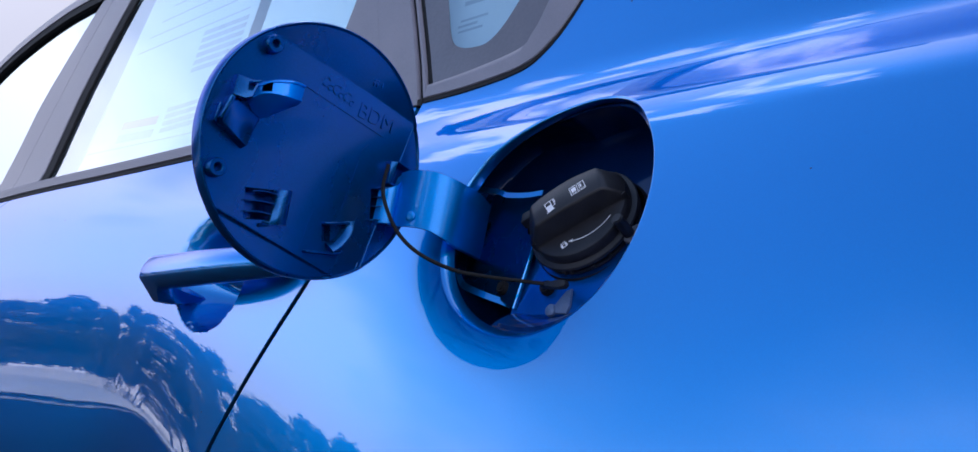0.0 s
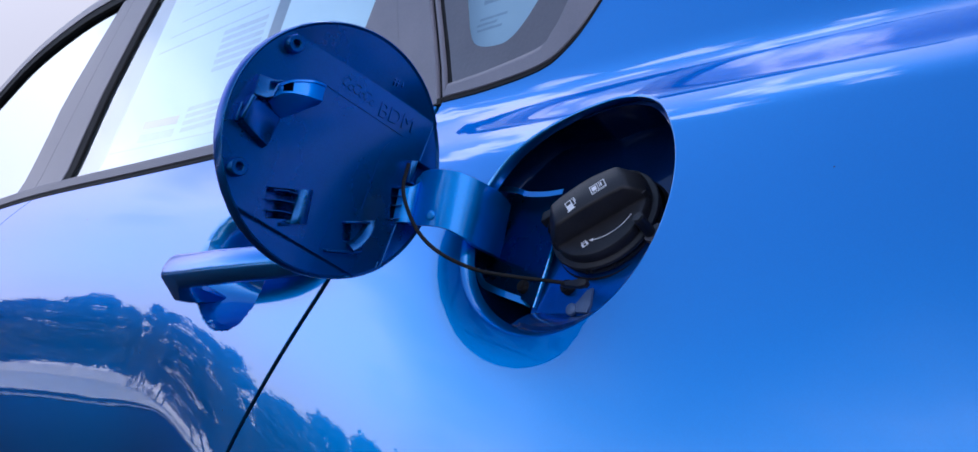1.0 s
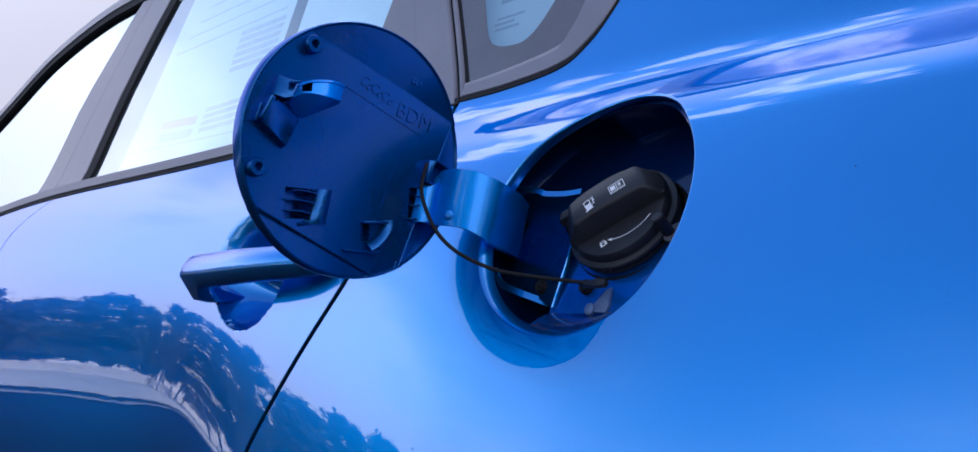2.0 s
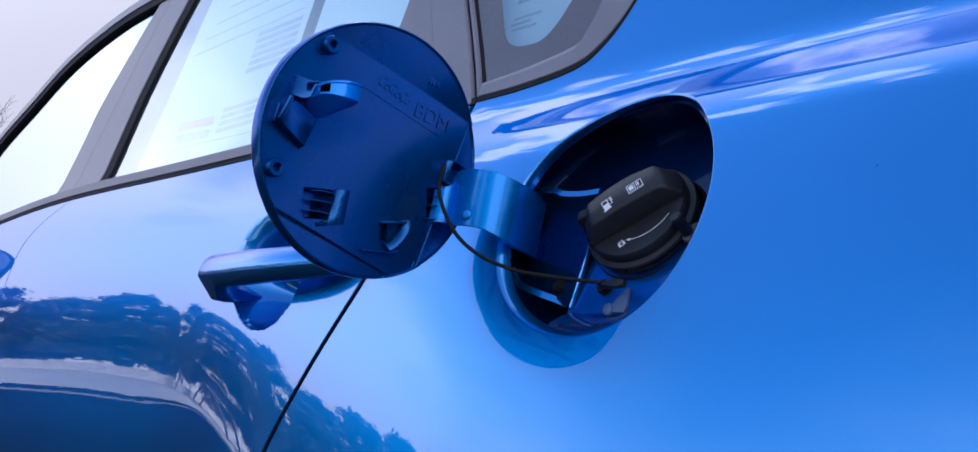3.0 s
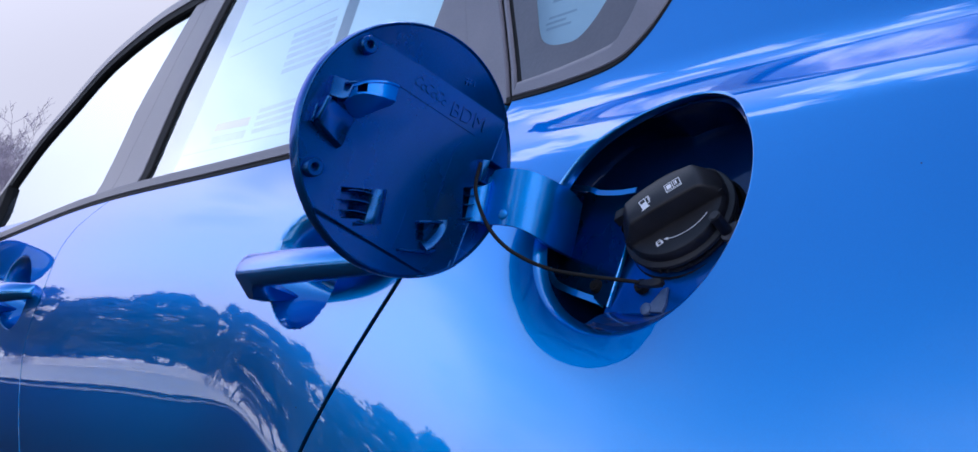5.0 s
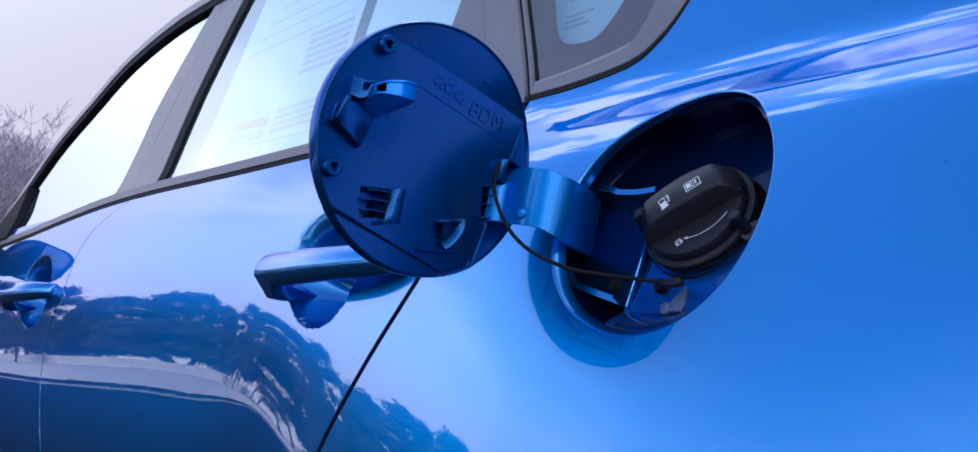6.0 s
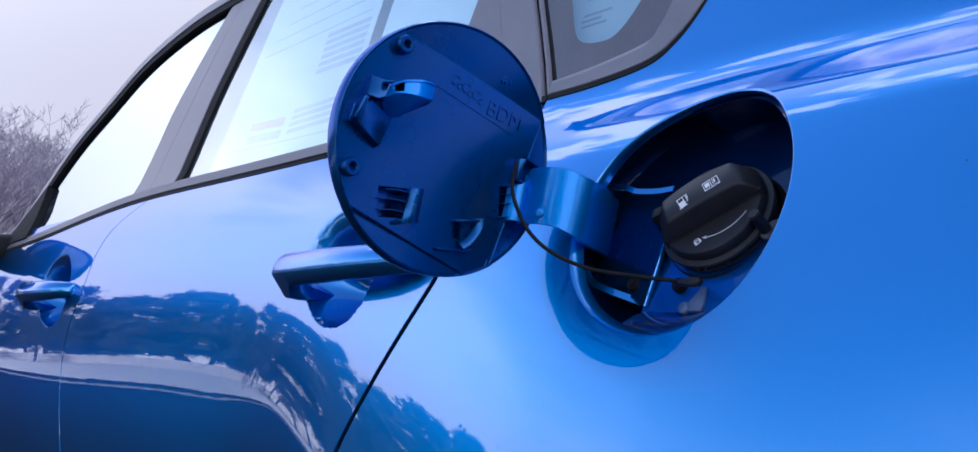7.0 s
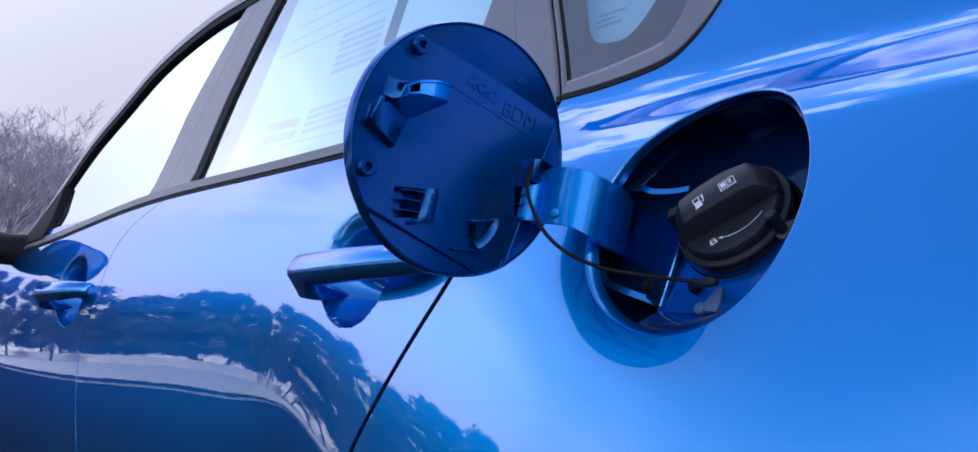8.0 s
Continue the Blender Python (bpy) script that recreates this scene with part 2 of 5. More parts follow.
M_FORK = material("grey_fork_plastic", (0.075, 0.078, 0.095), 0.40, vary=0.2, scale=200, fine=900)
M_CLIP = material("pale_plastic_clip", (0.08, 0.14, 0.27), 0.35, vary=0.1, scale=200, fine=900)
M_GLASS = glass("window_glass", (0.90, 0.97, 0.99), 0.25)
# the front pane's dark tint stands in for the shaded cabin behind it
M_GLASS_FRONT = glass("cabin_dark_glass", (0.20, 0.26, 0.33), 0.35)
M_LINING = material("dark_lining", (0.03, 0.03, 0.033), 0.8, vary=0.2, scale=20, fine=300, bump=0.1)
M_HEADLINER = material("grey_headliner", (0.62, 0.63, 0.66), 0.9, vary=0.06, scale=20, fine=500, bump=0.1)
M_PILLAR = material("pale_pillar_lining", (0.46, 0.53, 0.66), 0.85, vary=0.06, scale=20, fine=500, bump=0.1)
M_TYRE = material("tyre_rubber", (0.018, 0.018, 0.019), 0.75, vary=0.3, scale=30, fine=300, bump=0.3, bump_scale=200)
M_ALLOY = material("silver_alloy", (0.55, 0.56, 0.58), 0.28, 0.95, vary=0.08, scale=30, fine=300)
M_MIRROR = material("mirror_glass", (0.30, 0.38, 0.50), 0.02, 1.0, vary=0.02, rough_vary=0.0)
M_ASPHALT = material("asphalt", (0.020, 0.021, 0.025), 0.95, spec=0.0, vary=0.3, scale=0.7, fine=60, bump=0.6, bump_scale=120)
M_CONCRETE = material("pale_concrete", (0.80, 0.79, 0.80), 0.8, vary=0.12, scale=0.6, fine=25, bump=0.3, bump_scale=60)
M_LINE = material("worn_line_paint", (0.42, 0.41, 0.43), 0.8, vary=0.25, scale=3, fine=40, bump=0.2, bump_scale=60)
M_GRASS = material("winter_grass", (0.075, 0.080, 0.035), 0.95, vary=0.35, scale=0.9, fine=20, bump=0.8, bump_scale=30,
                   second=(0.13, 0.11, 0.06))
M_BARK = material("grey_bark", (0.27, 0.245, 0.31), 0.9, vary=0.3, scale=4, fine=60, bump=0.5, bump_scale=40)
M_BARK_DARK = material("dark_bark", (0.10, 0.09, 0.085), 0.9, vary=0.3, scale=4, fine=60, bump=0.5, bump_scale=40)
M_LEAF = material("dark_leaves", (0.095, 0.110, 0.105), 0.7, vary=0.4, scale=2, fine=20)


# ---- helpers for meshes ----
def link(name, verts, faces, mat, parent=None, label="", smooth=True):
    me = bpy.data.meshes.new(name)
    me.from_pydata([tuple(map(float, v)) for v in verts], [], [tuple(map(int, f)) for f in faces])
    bm = bmesh.new()
    bm.from_mesh(me)
    bmesh.ops.remove_doubles(bm, verts=bm.verts, dist=2e-6)
    bmesh.ops.recalc_face_normals(bm, faces=bm.faces)
    if smooth:
        for f in bm.faces:
            f.smooth = True
        for e in bm.edges:
            if len(e.link_faces) == 2 and e.calc_face_angle(0) > radians(38):
                e.smooth = False
    bm.to_mesh(me)
    bm.free()
    me.materials.append(mat)
    ob = new(name, me)
    if parent is not None:
        ob.parent = parent
        ob.matrix_parent_inverse = parent.matrix_world.inverted()
    if label:
        tagged(ob, label)
    return ob


def part(name, bm, mat, parent, label="", smooth=True, matrix=None):
    """One bmesh as one mesh object under a thing or a part."""
    if matrix is not None:
        bm.transform(matrix)
    verts = [v.co.copy() for v in bm.verts]
    bm.verts.index_update()
    faces = [[v.index for v in f.verts] for f in bm.faces]
    bm.free()
    return link(name, verts, faces, mat, parent, label, smooth)


def grid_faces(m, n, wrap=False, base=0):
    out = []
    for i in range(m - 1):
        for j in range(n if wrap else n - 1):
            k = (j + 1) % n
            out.append((base + i * n + j, base + i * n + k, base + (i + 1) * n + k, base + (i + 1) * n + j))
    return out


def tube(points, radius, sides=10, caps=True):
    """Verts and faces of a round tube along points; radius may be one number or one for each point."""
    pts = [Vector(p) for p in points]
    rad = [radius] * len(pts) if isinstance(radius, (int, float)) else list(radius)
    verts, faces, ref = [], [], Vector((0.31, 0.17, 0.93))
    for i, p in enumerate(pts):
        d = (pts[min(i + 1, len(pts) - 1)] - pts[max(i - 1, 0)]).normalized()
        if abs(d.dot(ref)) > 0.95:
            ref = Vector((0.9, -0.3, 0.2))
        a = d.cross(ref).normalized()
        b = d.cross(a)
        for k in range(sides):
            w = 2 * math.pi * k / sides
            verts.append(p + rad[i] * (math.cos(w) * a + math.sin(w) * b))
    faces += grid_faces(len(pts), sides, True)
    if caps:
        faces += [tuple(range(sides)), tuple(range((len(pts) - 1) * sides, len(pts) * sides))]
    return verts, faces


def smooth_line(points, steps=8):
    """A Catmull-Rom line through a few points."""
    p = [np.array(q, float) for q in points]
    p = [2 * p[0] - p[1]] + p + [2 * p[-1] - p[-2]]
    out = []
    for i in range(1, len(p) - 2):
        for s in range(steps):
            t = s / steps
            out.append(0.5 * (2 * p[i] + (p[i + 1] - p[i - 1]) * t + (2 * p[i - 1] - 5 * p[i] + 4 * p[i + 1] - p[i + 2]) * t ** 2
                              + (3 * p[i] - p[i - 1] - 3 * p[i + 1] + p[i + 2]) * t ** 3))
    return np.array(out + [p[-2]])


def box(bm, lo, hi, bevel=0.0, segments=2):
    c = [(a + b) / 2 for a, b in zip(lo, hi)]
    made = bmesh.ops.create_cube(bm, size=1, matrix=Matrix.Translation(c) @ Matrix.Diagonal((*[b - a for a, b in zip(lo, hi)], 1)))
    if bevel:
        edges = list({e for v in made["verts"] for e in v.link_edges})
        bmesh.ops.bevel(bm, geom=edges, offset=bevel, segments=segments, profile=0.5, affect="EDGES")
    return bm


def prism(bm, outline, lo, hi, bevel=0.0):
    """An outline in x and y, raised from lo to hi."""
    bot = [bm.verts.new((x, y, lo)) for x, y in outline]
    top = [bm.verts.new((x, y, hi)) for x, y in outline]
    n = len(outline)
    bm.faces.new(bot[::-1])
    cap = bm.faces.new(top)
    for i in range(n):
        bm.faces.new((bot[i], bot[(i + 1) % n], top[(i + 1) % n], top[i]))
    if bevel:
        bmesh.ops.bevel(bm, geom=list(cap.edges), offset=bevel, segments=2, profile=0.5, affect="EDGES")
    return bm


# ---- the car's side as one smooth surface: y over x and z ----
def spline(xs, ys):
    xs, ys = np.array(xs, float), np.array(ys, float)
    n, h = len(xs), np.diff(xs)
    a, b = np.zeros((n, n)), np.zeros(n)
    a[0, 0] = a[-1, -1] = 1
    for i in range(1, n - 1):
        a[i, i - 1], a[i, i], a[i, i + 1] = h[i - 1], 2 * (h[i - 1] + h[i]), h[i]
        b[i] = 6 * ((ys[i + 1] - ys[i]) / h[i] - (ys[i] - ys[i - 1]) / h[i - 1])
    m = np.linalg.solve(a, b)

    def f(x):
        x = np.asarray(x, float)
        i = np.clip(np.searchsorted(xs, x) - 1, 0, n - 2)
        t, w = x - xs[i], h[i]
        return ys[i] + t * ((ys[i + 1] - ys[i]) / w - w * (2 * m[i] + m[i + 1]) / 6) + t * t * m[i] / 2 + t ** 3 * (m[i + 1] - m[i]) / (6 * w)
    return f


def lean_profile(table, y_mid):
    """y over z from the sheet's lean in degrees at a few heights; y_mid is its y at 0.88 m."""
    z = np.arange(.19, 1.4605, .0005)
    y = np.cumsum(np.tan(np.radians(np.interp(z, *zip(*table))))) * .0005
    y += y_mid - np.interp(.88, z, y)
    return lambda q: np.interp(q, z, y)


DOOR_LINE = lean_profile(((.2, -14), (.5, -6), (.65, 0), (.72, .9), (.75, 1.25), (.766, 1.75), (.79, 4.1), (.83, 8), (.9, 14), (.96, 23), (1.0, 30), (1.03, 27), (1.06, 20), (1.15, 18), (1.4, 20)), .556)
HAUNCH_LINE = lean_profile(((.2, -10), (.45, 4), (.6, 12.8), (.7, 16.4), (.78, 19.4), (.84, 22.1), (.90, 26), (.932, 28.5), (.945, 42), (.965, 50), (.985, 46), (1.000, 31),
                            (1.016, 22.5), (1.08, 18.5), (1.4, 20)), .514)
HAUNCH = spline((-3.4, -2.6, -1.6, -1.15, -1.03, -.95, -.886, -.77, -.63, -.52, -.4, -.1, .6), (0, 0, 0, .02, .085, .20, .33, .56, .78, .93, 1.03, 1.12, .7))
PLAN = spline((-3.4, -2.6, -1.6, -.4, -.1, .6), (.12, .03, 0, 0, 0, .10))
MIDDLE = 1.40


def side(x, z):
    k = HAUNCH(x)
    return DOOR_LINE(z) * (1 - k) + HAUNCH_LINE(z) * k + PLAN(x)


def on_side(xz, off=0.0, far=False):
    xz = np.asarray(xz, float)
    y = side(xz[..., 0], xz[..., 1]) + off
    if far:
        y = 2 * MIDDLE - y
    return np.stack([xz[..., 0], y, xz[..., 1]], -1)


def side_normal(x, z):
    e = 1e-3
    n = np.array([(side(x + e, z) - side(x - e, z)) / (2 * e), -1.0, (side(x, z + e) - side(x, z - e)) / (2 * e)])
    return n / np.linalg.norm(n)


def panel(name, xz, mat, parent, label="", off=0.0, lip=0.012, far=False, dent=None):
    """A pressed sheet over a grid of (x, z), its rim turned inwards."""
    p = on_side(xz, off, far)
    if dent is not None:
        p[..., 1] += dent(p[..., 0], p[..., 2])
    sgn = -1 if far else 1
    q = np.pad(p, ((2, 2), (2, 2), (0, 0)), mode="edge")
    for ax in (0, 1):
        for a, b, c in ((1, 2, 3), (-2, -3, -4)):
            ea, eb, ec = (np.take(q, k, axis=ax) for k in (a, b, c))
            d = eb - ec
            d /= np.linalg.norm(d, axis=-1, keepdims=True) + 1e-9
            new_edge = ea + d * 0.0010 + np.array([0, sgn * 0.0011, 0])
            tip = new_edge + np.array([0, sgn * lip, 0])
            if ax == 0:
                q[a], q[0 if a == 1 else -1] = new_edge, tip
            else:
                q[:, a], q[:, 0 if a == 1 else -1] = new_edge, tip
    m, n = q.shape[:2]
    return link(name, q.reshape(-1, 3), grid_faces(m, n), mat, parent, label)


def lerp_grid(left, right, cols):
    """(x, z) rows between two lines with as many points."""
    t = np.asarray(cols)[None, :, None]
    return np.asarray(left)[:, None, :] * (1 - t) + np.asarray(right)[:, None, :] * t


def by_height(line, zs):
    """x over z through a few points of a shut line."""
    f = spline([p[1] for p in line], [p[0] for p in line])
    return np.stack([f(zs), zs], -1)


car = new("car")
car.location = (-1.35, MIDDLE, 0)
bpy.context.view_layer.update()
tagged(car, "blue metallic hatchback, its fuel lid open, parked on asphalt", "car")

# shut lines, from the sill upwards
SHUT_REAR = [(-.780, .25), (-.783, .55), (-.750, .694), (-.720, .736), (-.693, .772), (-.660, .817), (-.642, .844), (-.616, .93), (-.606, 1.009)]
SHUT_MID = [(-1.63, .25), (-1.636, .608), (-1.651, .692), (-1.646, .772), (-1.629, .822), (-1.604, .874), (-1.588, .937), (-1.550, .975), (-1.475, 1.009)]
SHUT_FRONT = [(-2.42, .25), (-2.42, .7), (-2.40, .9), (-2.36, 1.0)]
GAP = 0.0042


def uneven(lo, hi, fine_lo, fine_hi, coarse, fine):
    out = [lo]
    while out[-1] < hi - 1e-6:
        out.append(out[-1] + (fine if fine_lo <= out[-1] < fine_hi else coarse))
    out[-1] = hi
    return np.array(out)


def recess(cx, cz):
    """The scoop behind a door handle: an oval with a floor that leans over."""
    def f(x, z):
        u, v = (x - cx - .003) / 0.073, (z - cz - .007) / 0.062
        v = v + 0.16 * u
        k = np.clip(1.0 - (u * u + v * v) ** 1.5, 0, 1)
        dz = z - cz
        floor_y = side(cx, cz) + 0.050 - 0.60 * dz + 0.32 * np.sqrt(dz * dz + .012 ** 2)
        return k * np.maximum(floor_y - side(x, z), 0.004)
    return f


HANDLE_REAR, HANDLE_FRONT = (-.824, .860), (-1.750, .866)
ZD = uneven(.25, 1.0085, .785, .94, .006, .0016)


def door(name, front, rear, handle, label):
    a, b = by_height(front, ZD), by_height(rear, ZD)
    a[:, 0] += .0015
    b[:, 0] -= GAP if rear is SHUT_REAR else .0015
    x0, x1 = a[:, 0].mean(), b[:, 0].mean()
    cols = uneven(0, 1, (handle[0] - .11 - x0) / (x1 - x0), (handle[0] + .19 - x0) / (x1 - x0), .009, .0019)
    return panel(name, lerp_grid(a, b, cols), M_PAINT, car, label, dent=recess(*handle))


rear_door = door("rear_door", SHUT_MID, SHUT_REAR, HANDLE_REAR, "glossy blue door skin with a scooped handle recess")
front_door = door("front_door", SHUT_FRONT, SHUT_MID, HANDLE_FRONT, "glossy blue door skin with a scooped handle recess")

# rubber behind the shut gaps
for line in (SHUT_REAR, SHUT_MID, SHUT_FRONT):
    a = by_height(line, np.linspace(.26, 1.0, 60))
    panel("gap_seal", lerp_grid(a - [0.02, 0], a + [0.02, 0], np.linspace(0, 1, 4)), M_RUBBER, car, "black rubber door seal", off=0.011, lip=0.004)

# ---- quarter panel with the filler opening ----
HOLE = (-.395, .882)
HOLE_FIT = (.0872, .0042, .0004, .0016, .0016, -.0015, -.0005)


def hole_radius(w, shrink=0.0):
    c = HOLE_FIT
    return (c[0] + c[1] * np.cos(w) + c[2] * np.sin(w) + c[3] * np.cos(2 * w) + c[4] * np.sin(2 * w) + c[5] * np.cos(3 * w)
            + c[6] * np.sin(3 * w)) - shrink


def hole_ring(w, shrink=0.0, dx=0.0, dz=0.0):
    r = hole_radius(w, shrink)
    return np.stack([HOLE[0] + dx + r * np.cos(w), HOLE[1] + dz + r * np.sin(w)], -1)


TAIL = 0.50
zl = np.linspace(.25, 1.0095, 64)[::-1]
left = by_height(SHUT_REAR, zl)
left[:, 0] += GAP
arc_w = np.linspace(math.pi, math.pi / 2, 40)
arch = np.stack([-.15 + .36 * np.cos(arc_w), .31 + .36 * np.sin(arc_w)], -1)
foot = np.stack([np.linspace(left[-1, 0], -.51, 14)[1:-1], np.full(12, .25)], -1)
behind = np.stack([np.linspace(-.15, TAIL, 30)[1:], np.full(29, .67)], -1)
tail = np.stack([np.full(30, TAIL), np.linspace(.67, 1.0095, 31)[1:]], -1)
TOP_X = np.linspace(TAIL, left[0, 0], 90)
top = np.stack([TOP_X[1:-1], np.full(88, 1.0095)], -1)
outer = np.concatenate([left, foot, arch, behind, tail, top])
w = np.maximum.accumulate(np.unwrap(np.arctan2(outer[:, 1] - HOLE[1], outer[:, 0] - HOLE[0])))
inner = hole_ring(w)
RINGS = 46
t = np.linspace(0, 1, RINGS) ** 1.7
grid = inner[None] * (1 - t)[:, None, None] + outer[None] * t[:, None, None]
pq = on_side(grid)
# the sheet's edge rolls in at the opening
rolled = []
for depth, grow in ((0.0115, -.0036), (0.0085, -.0034), (0.0056, -.0029), (0.0032, -.0023), (0.0016, -.0017), (0.0006, -.0009), (0.0001, -.0003)):
    ring = hole_ring(w, -grow)
    rolled.append(on_side(ring) + np.array([0, depth, 0]))
pq = np.concatenate([np.array(rolled), pq])
n_w = len(w)
q_verts, q_faces = list(pq.reshape(-1, 3)), grid_faces(len(pq), n_w, True)
# rear pillar above the shoulder, up to the roof
PILLAR_EDGE = smooth_line([(left[0, 0], 1.0095), (-.548, 1.0110), (-.491, 1.018), (-.466, 1.033), (-.445, 1.061), (-.415, 1.12), (-.37, 1.20),
                           (-.31, 1.30), (-.28, 1.37)], 7)
rows_n = len(PILLAR_EDGE)
sr = np.linspace(0, 1, rows_n)
right_edge = np.stack([TAIL - 0.42 * sr ** 1.5, 1.0095 + (1.37 - 1.0095) * sr], -1)
frac = (TOP_X - TOP_X[-1]) / (TOP_X[0] - TOP_X[-1])
up = PILLAR_EDGE[:, None, :] * (1 - frac)[None, :, None] + right_edge[:, None, :] * frac[None, :, None]
up_p = on_side(up)
base_i = len(q_verts)
q_verts += list(up_p.reshape(-1, 3))
q_faces += grid_faces(rows_n, len(TOP_X), False, base_i)
link("quarter_panel", q_verts, q_faces, M_PAINT, car, "glossy blue rear quarter with a round filler opening")

# ---- filler pocket: bowl and floor behind the rolled edge ----
wp = np.linspace(-math.pi, math.pi, 97)[:-1]
low, high = np.clip(-np.sin(wp), 0, 1) ** 1.5, np.clip(np.sin(wp), 0, 1)
hidden = np.clip((-np.cos(wp) - .25) / .5, 0, 1) * (1 - .5 * high)      # towards the hinge the bowl is cut away
start_d = .026 - .0125 * low - .0143 * high ** .5 * (1 - hidden) + .026 * hidden
start_k = .0085 - .0045 * low - .0049 * high ** .5 * (1 - hidden) - .050 * hidden
POCKET = [(start_d, start_k + .003), (start_d, start_k)]
POCKET += [(start_d + (.064 - start_d) * q, start_k + (.0165 + .004 * low - .048 * hidden - start_k) * q ** 1.6) for q in (.12, .3, .5, .7, .85, 1.0)]
POCKET += [(.0675, .0200 + .004 * low - .040 * hidden), (.0695, .0260 + .003 * low - .030 * hidden), (.070, .036), (.070, .060), (.070, .084)]
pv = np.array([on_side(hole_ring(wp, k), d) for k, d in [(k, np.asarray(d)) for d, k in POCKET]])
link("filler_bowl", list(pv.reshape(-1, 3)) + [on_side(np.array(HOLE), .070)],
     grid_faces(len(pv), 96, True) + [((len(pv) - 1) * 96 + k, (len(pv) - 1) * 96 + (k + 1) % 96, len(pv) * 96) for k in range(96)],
     M_BOWL, car, "filler bowl, its shade put into a darker blue")
# dark sheet, put in as shade between the sheet's edge and the bowl
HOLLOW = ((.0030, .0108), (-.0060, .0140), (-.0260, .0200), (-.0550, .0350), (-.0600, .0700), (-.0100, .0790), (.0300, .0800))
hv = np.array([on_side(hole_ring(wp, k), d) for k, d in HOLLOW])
link("hollow_shade", hv.reshape(-1, 3), grid_faces(len(hv), 96, True), M_LINING, car, "dark sheet giving the hollow its shade")

# ---- roof line, glass and pillars ----
ROOF_LINE = smooth_line([(-2.235, .985), (-2.117, 1.106), (-2.025, 1.182), (-1.909, 1.243), (-1.781, 1.308), (-1.619, 1.347), (-1.460, 1.359),
                         (-1.1, 1.370), (-.7, 1.372), (-.28, 1.370)], 8)
BELT = spline((-2.24, -1.958, -1.771, -1.585, -1.2, -.60), (.972, .982, .997, 1.010, 1.0115, 1.0125))
BELT_TOP = 0.0135


def ribbon(name, line, width, mat, label="", off=0.0, lip=0.006, parent=None, far=False, cols=5):
    """A strip along a line of (x, z), as wide as width to its left."""
    line = np.asarray(line)
    d = np.gradient(line, axis=0)
    d /= np.linalg.norm(d, axis=1, keepdims=True)
    nrm = np.stack([-d[:, 1], d[:, 0]], -1)
    wd = np.asarray(width, float).reshape(-1, 1) if np.ndim(width) else width
    return panel(name, lerp_grid(line, line + nrm * wd, np.linspace(0, 1, cols)), mat, parent or car, label, off, lip, far)


def roof_z(x):
    o = np.argsort(ROOF_LINE[:, 0])
    return np.interp(x, ROOF_LINE[o, 0], ROOF_LINE[o, 1])


def x_at(line, z):
    f = np.array(line)
    return np.interp(z, f[:, 1], f[:, 0])


EDGE_B1 = [(-1.573, .99), (-1.570, 1.012), (-1.540, 1.173), (-1.457, 1.343), (-1.44, 1.37)]
EDGE_B_SEAM = [(-1.505, .99), (-1.500, 1.073), (-1.487, 1.126), (-1.455, 1.232), (-1.428, 1.31), (-1.408, 1.37)]
EDGE_B2 = [(-1.394, .99), (-1.391, 1.025), (-1.389, 1.10), (-1.377, 1.169), (-1.345, 1.275), (-1.312, 1.37)]
EDGE_C1 = [(-.785, .99), (-.764, 1.127), (-.760, 1.156), (-.73, 1.37)]
EDGE_C2 = [(-.650, .99), (-.693, 1.084), (-.720, 1.145), (-.80, 1.37)]
EDGE_C3 = [(-.592, .99), (-.609, 1.025), (-.656, 1.126), (-.77, 1.37)]


def glass_patch(name, left_edge, right_edge, n_z, parent, mat, label, off, z_lo, z_hi, far=False, lip=0.004, cols=14):
    zs = np.linspace(0, 1, n_z)
    lo_l, lo_r = z_lo(left_edge), z_lo(right_edge)
    rows_ = []
    for s in zs:
        zl_, zr_ = lo_l[0] + s * (lo_l[1] - lo_l[0]), lo_r[0] + s * (lo_r[1] - lo_r[0])
        a, b = np.array([x_at(left_edge, zl_), zl_]), np.array([x_at(right_edge, zr_), zr_])
        rows_.append([a + (b - a) * c for c in np.linspace(0, 1, cols)])
    return panel(name, np.array(rows_), mat, parent, label, off, lip, far)


def span(edge):
    """Heights of belt and roof along an upright edge."""
    return (1.006, float(roof_z(edge[-1][0])) - 0.004)


def span_rear(edge):
    """The same, where the quarter window's moulding lies below."""
    return (1.008, float(roof_z(edge[-1][0])) - 0.004)


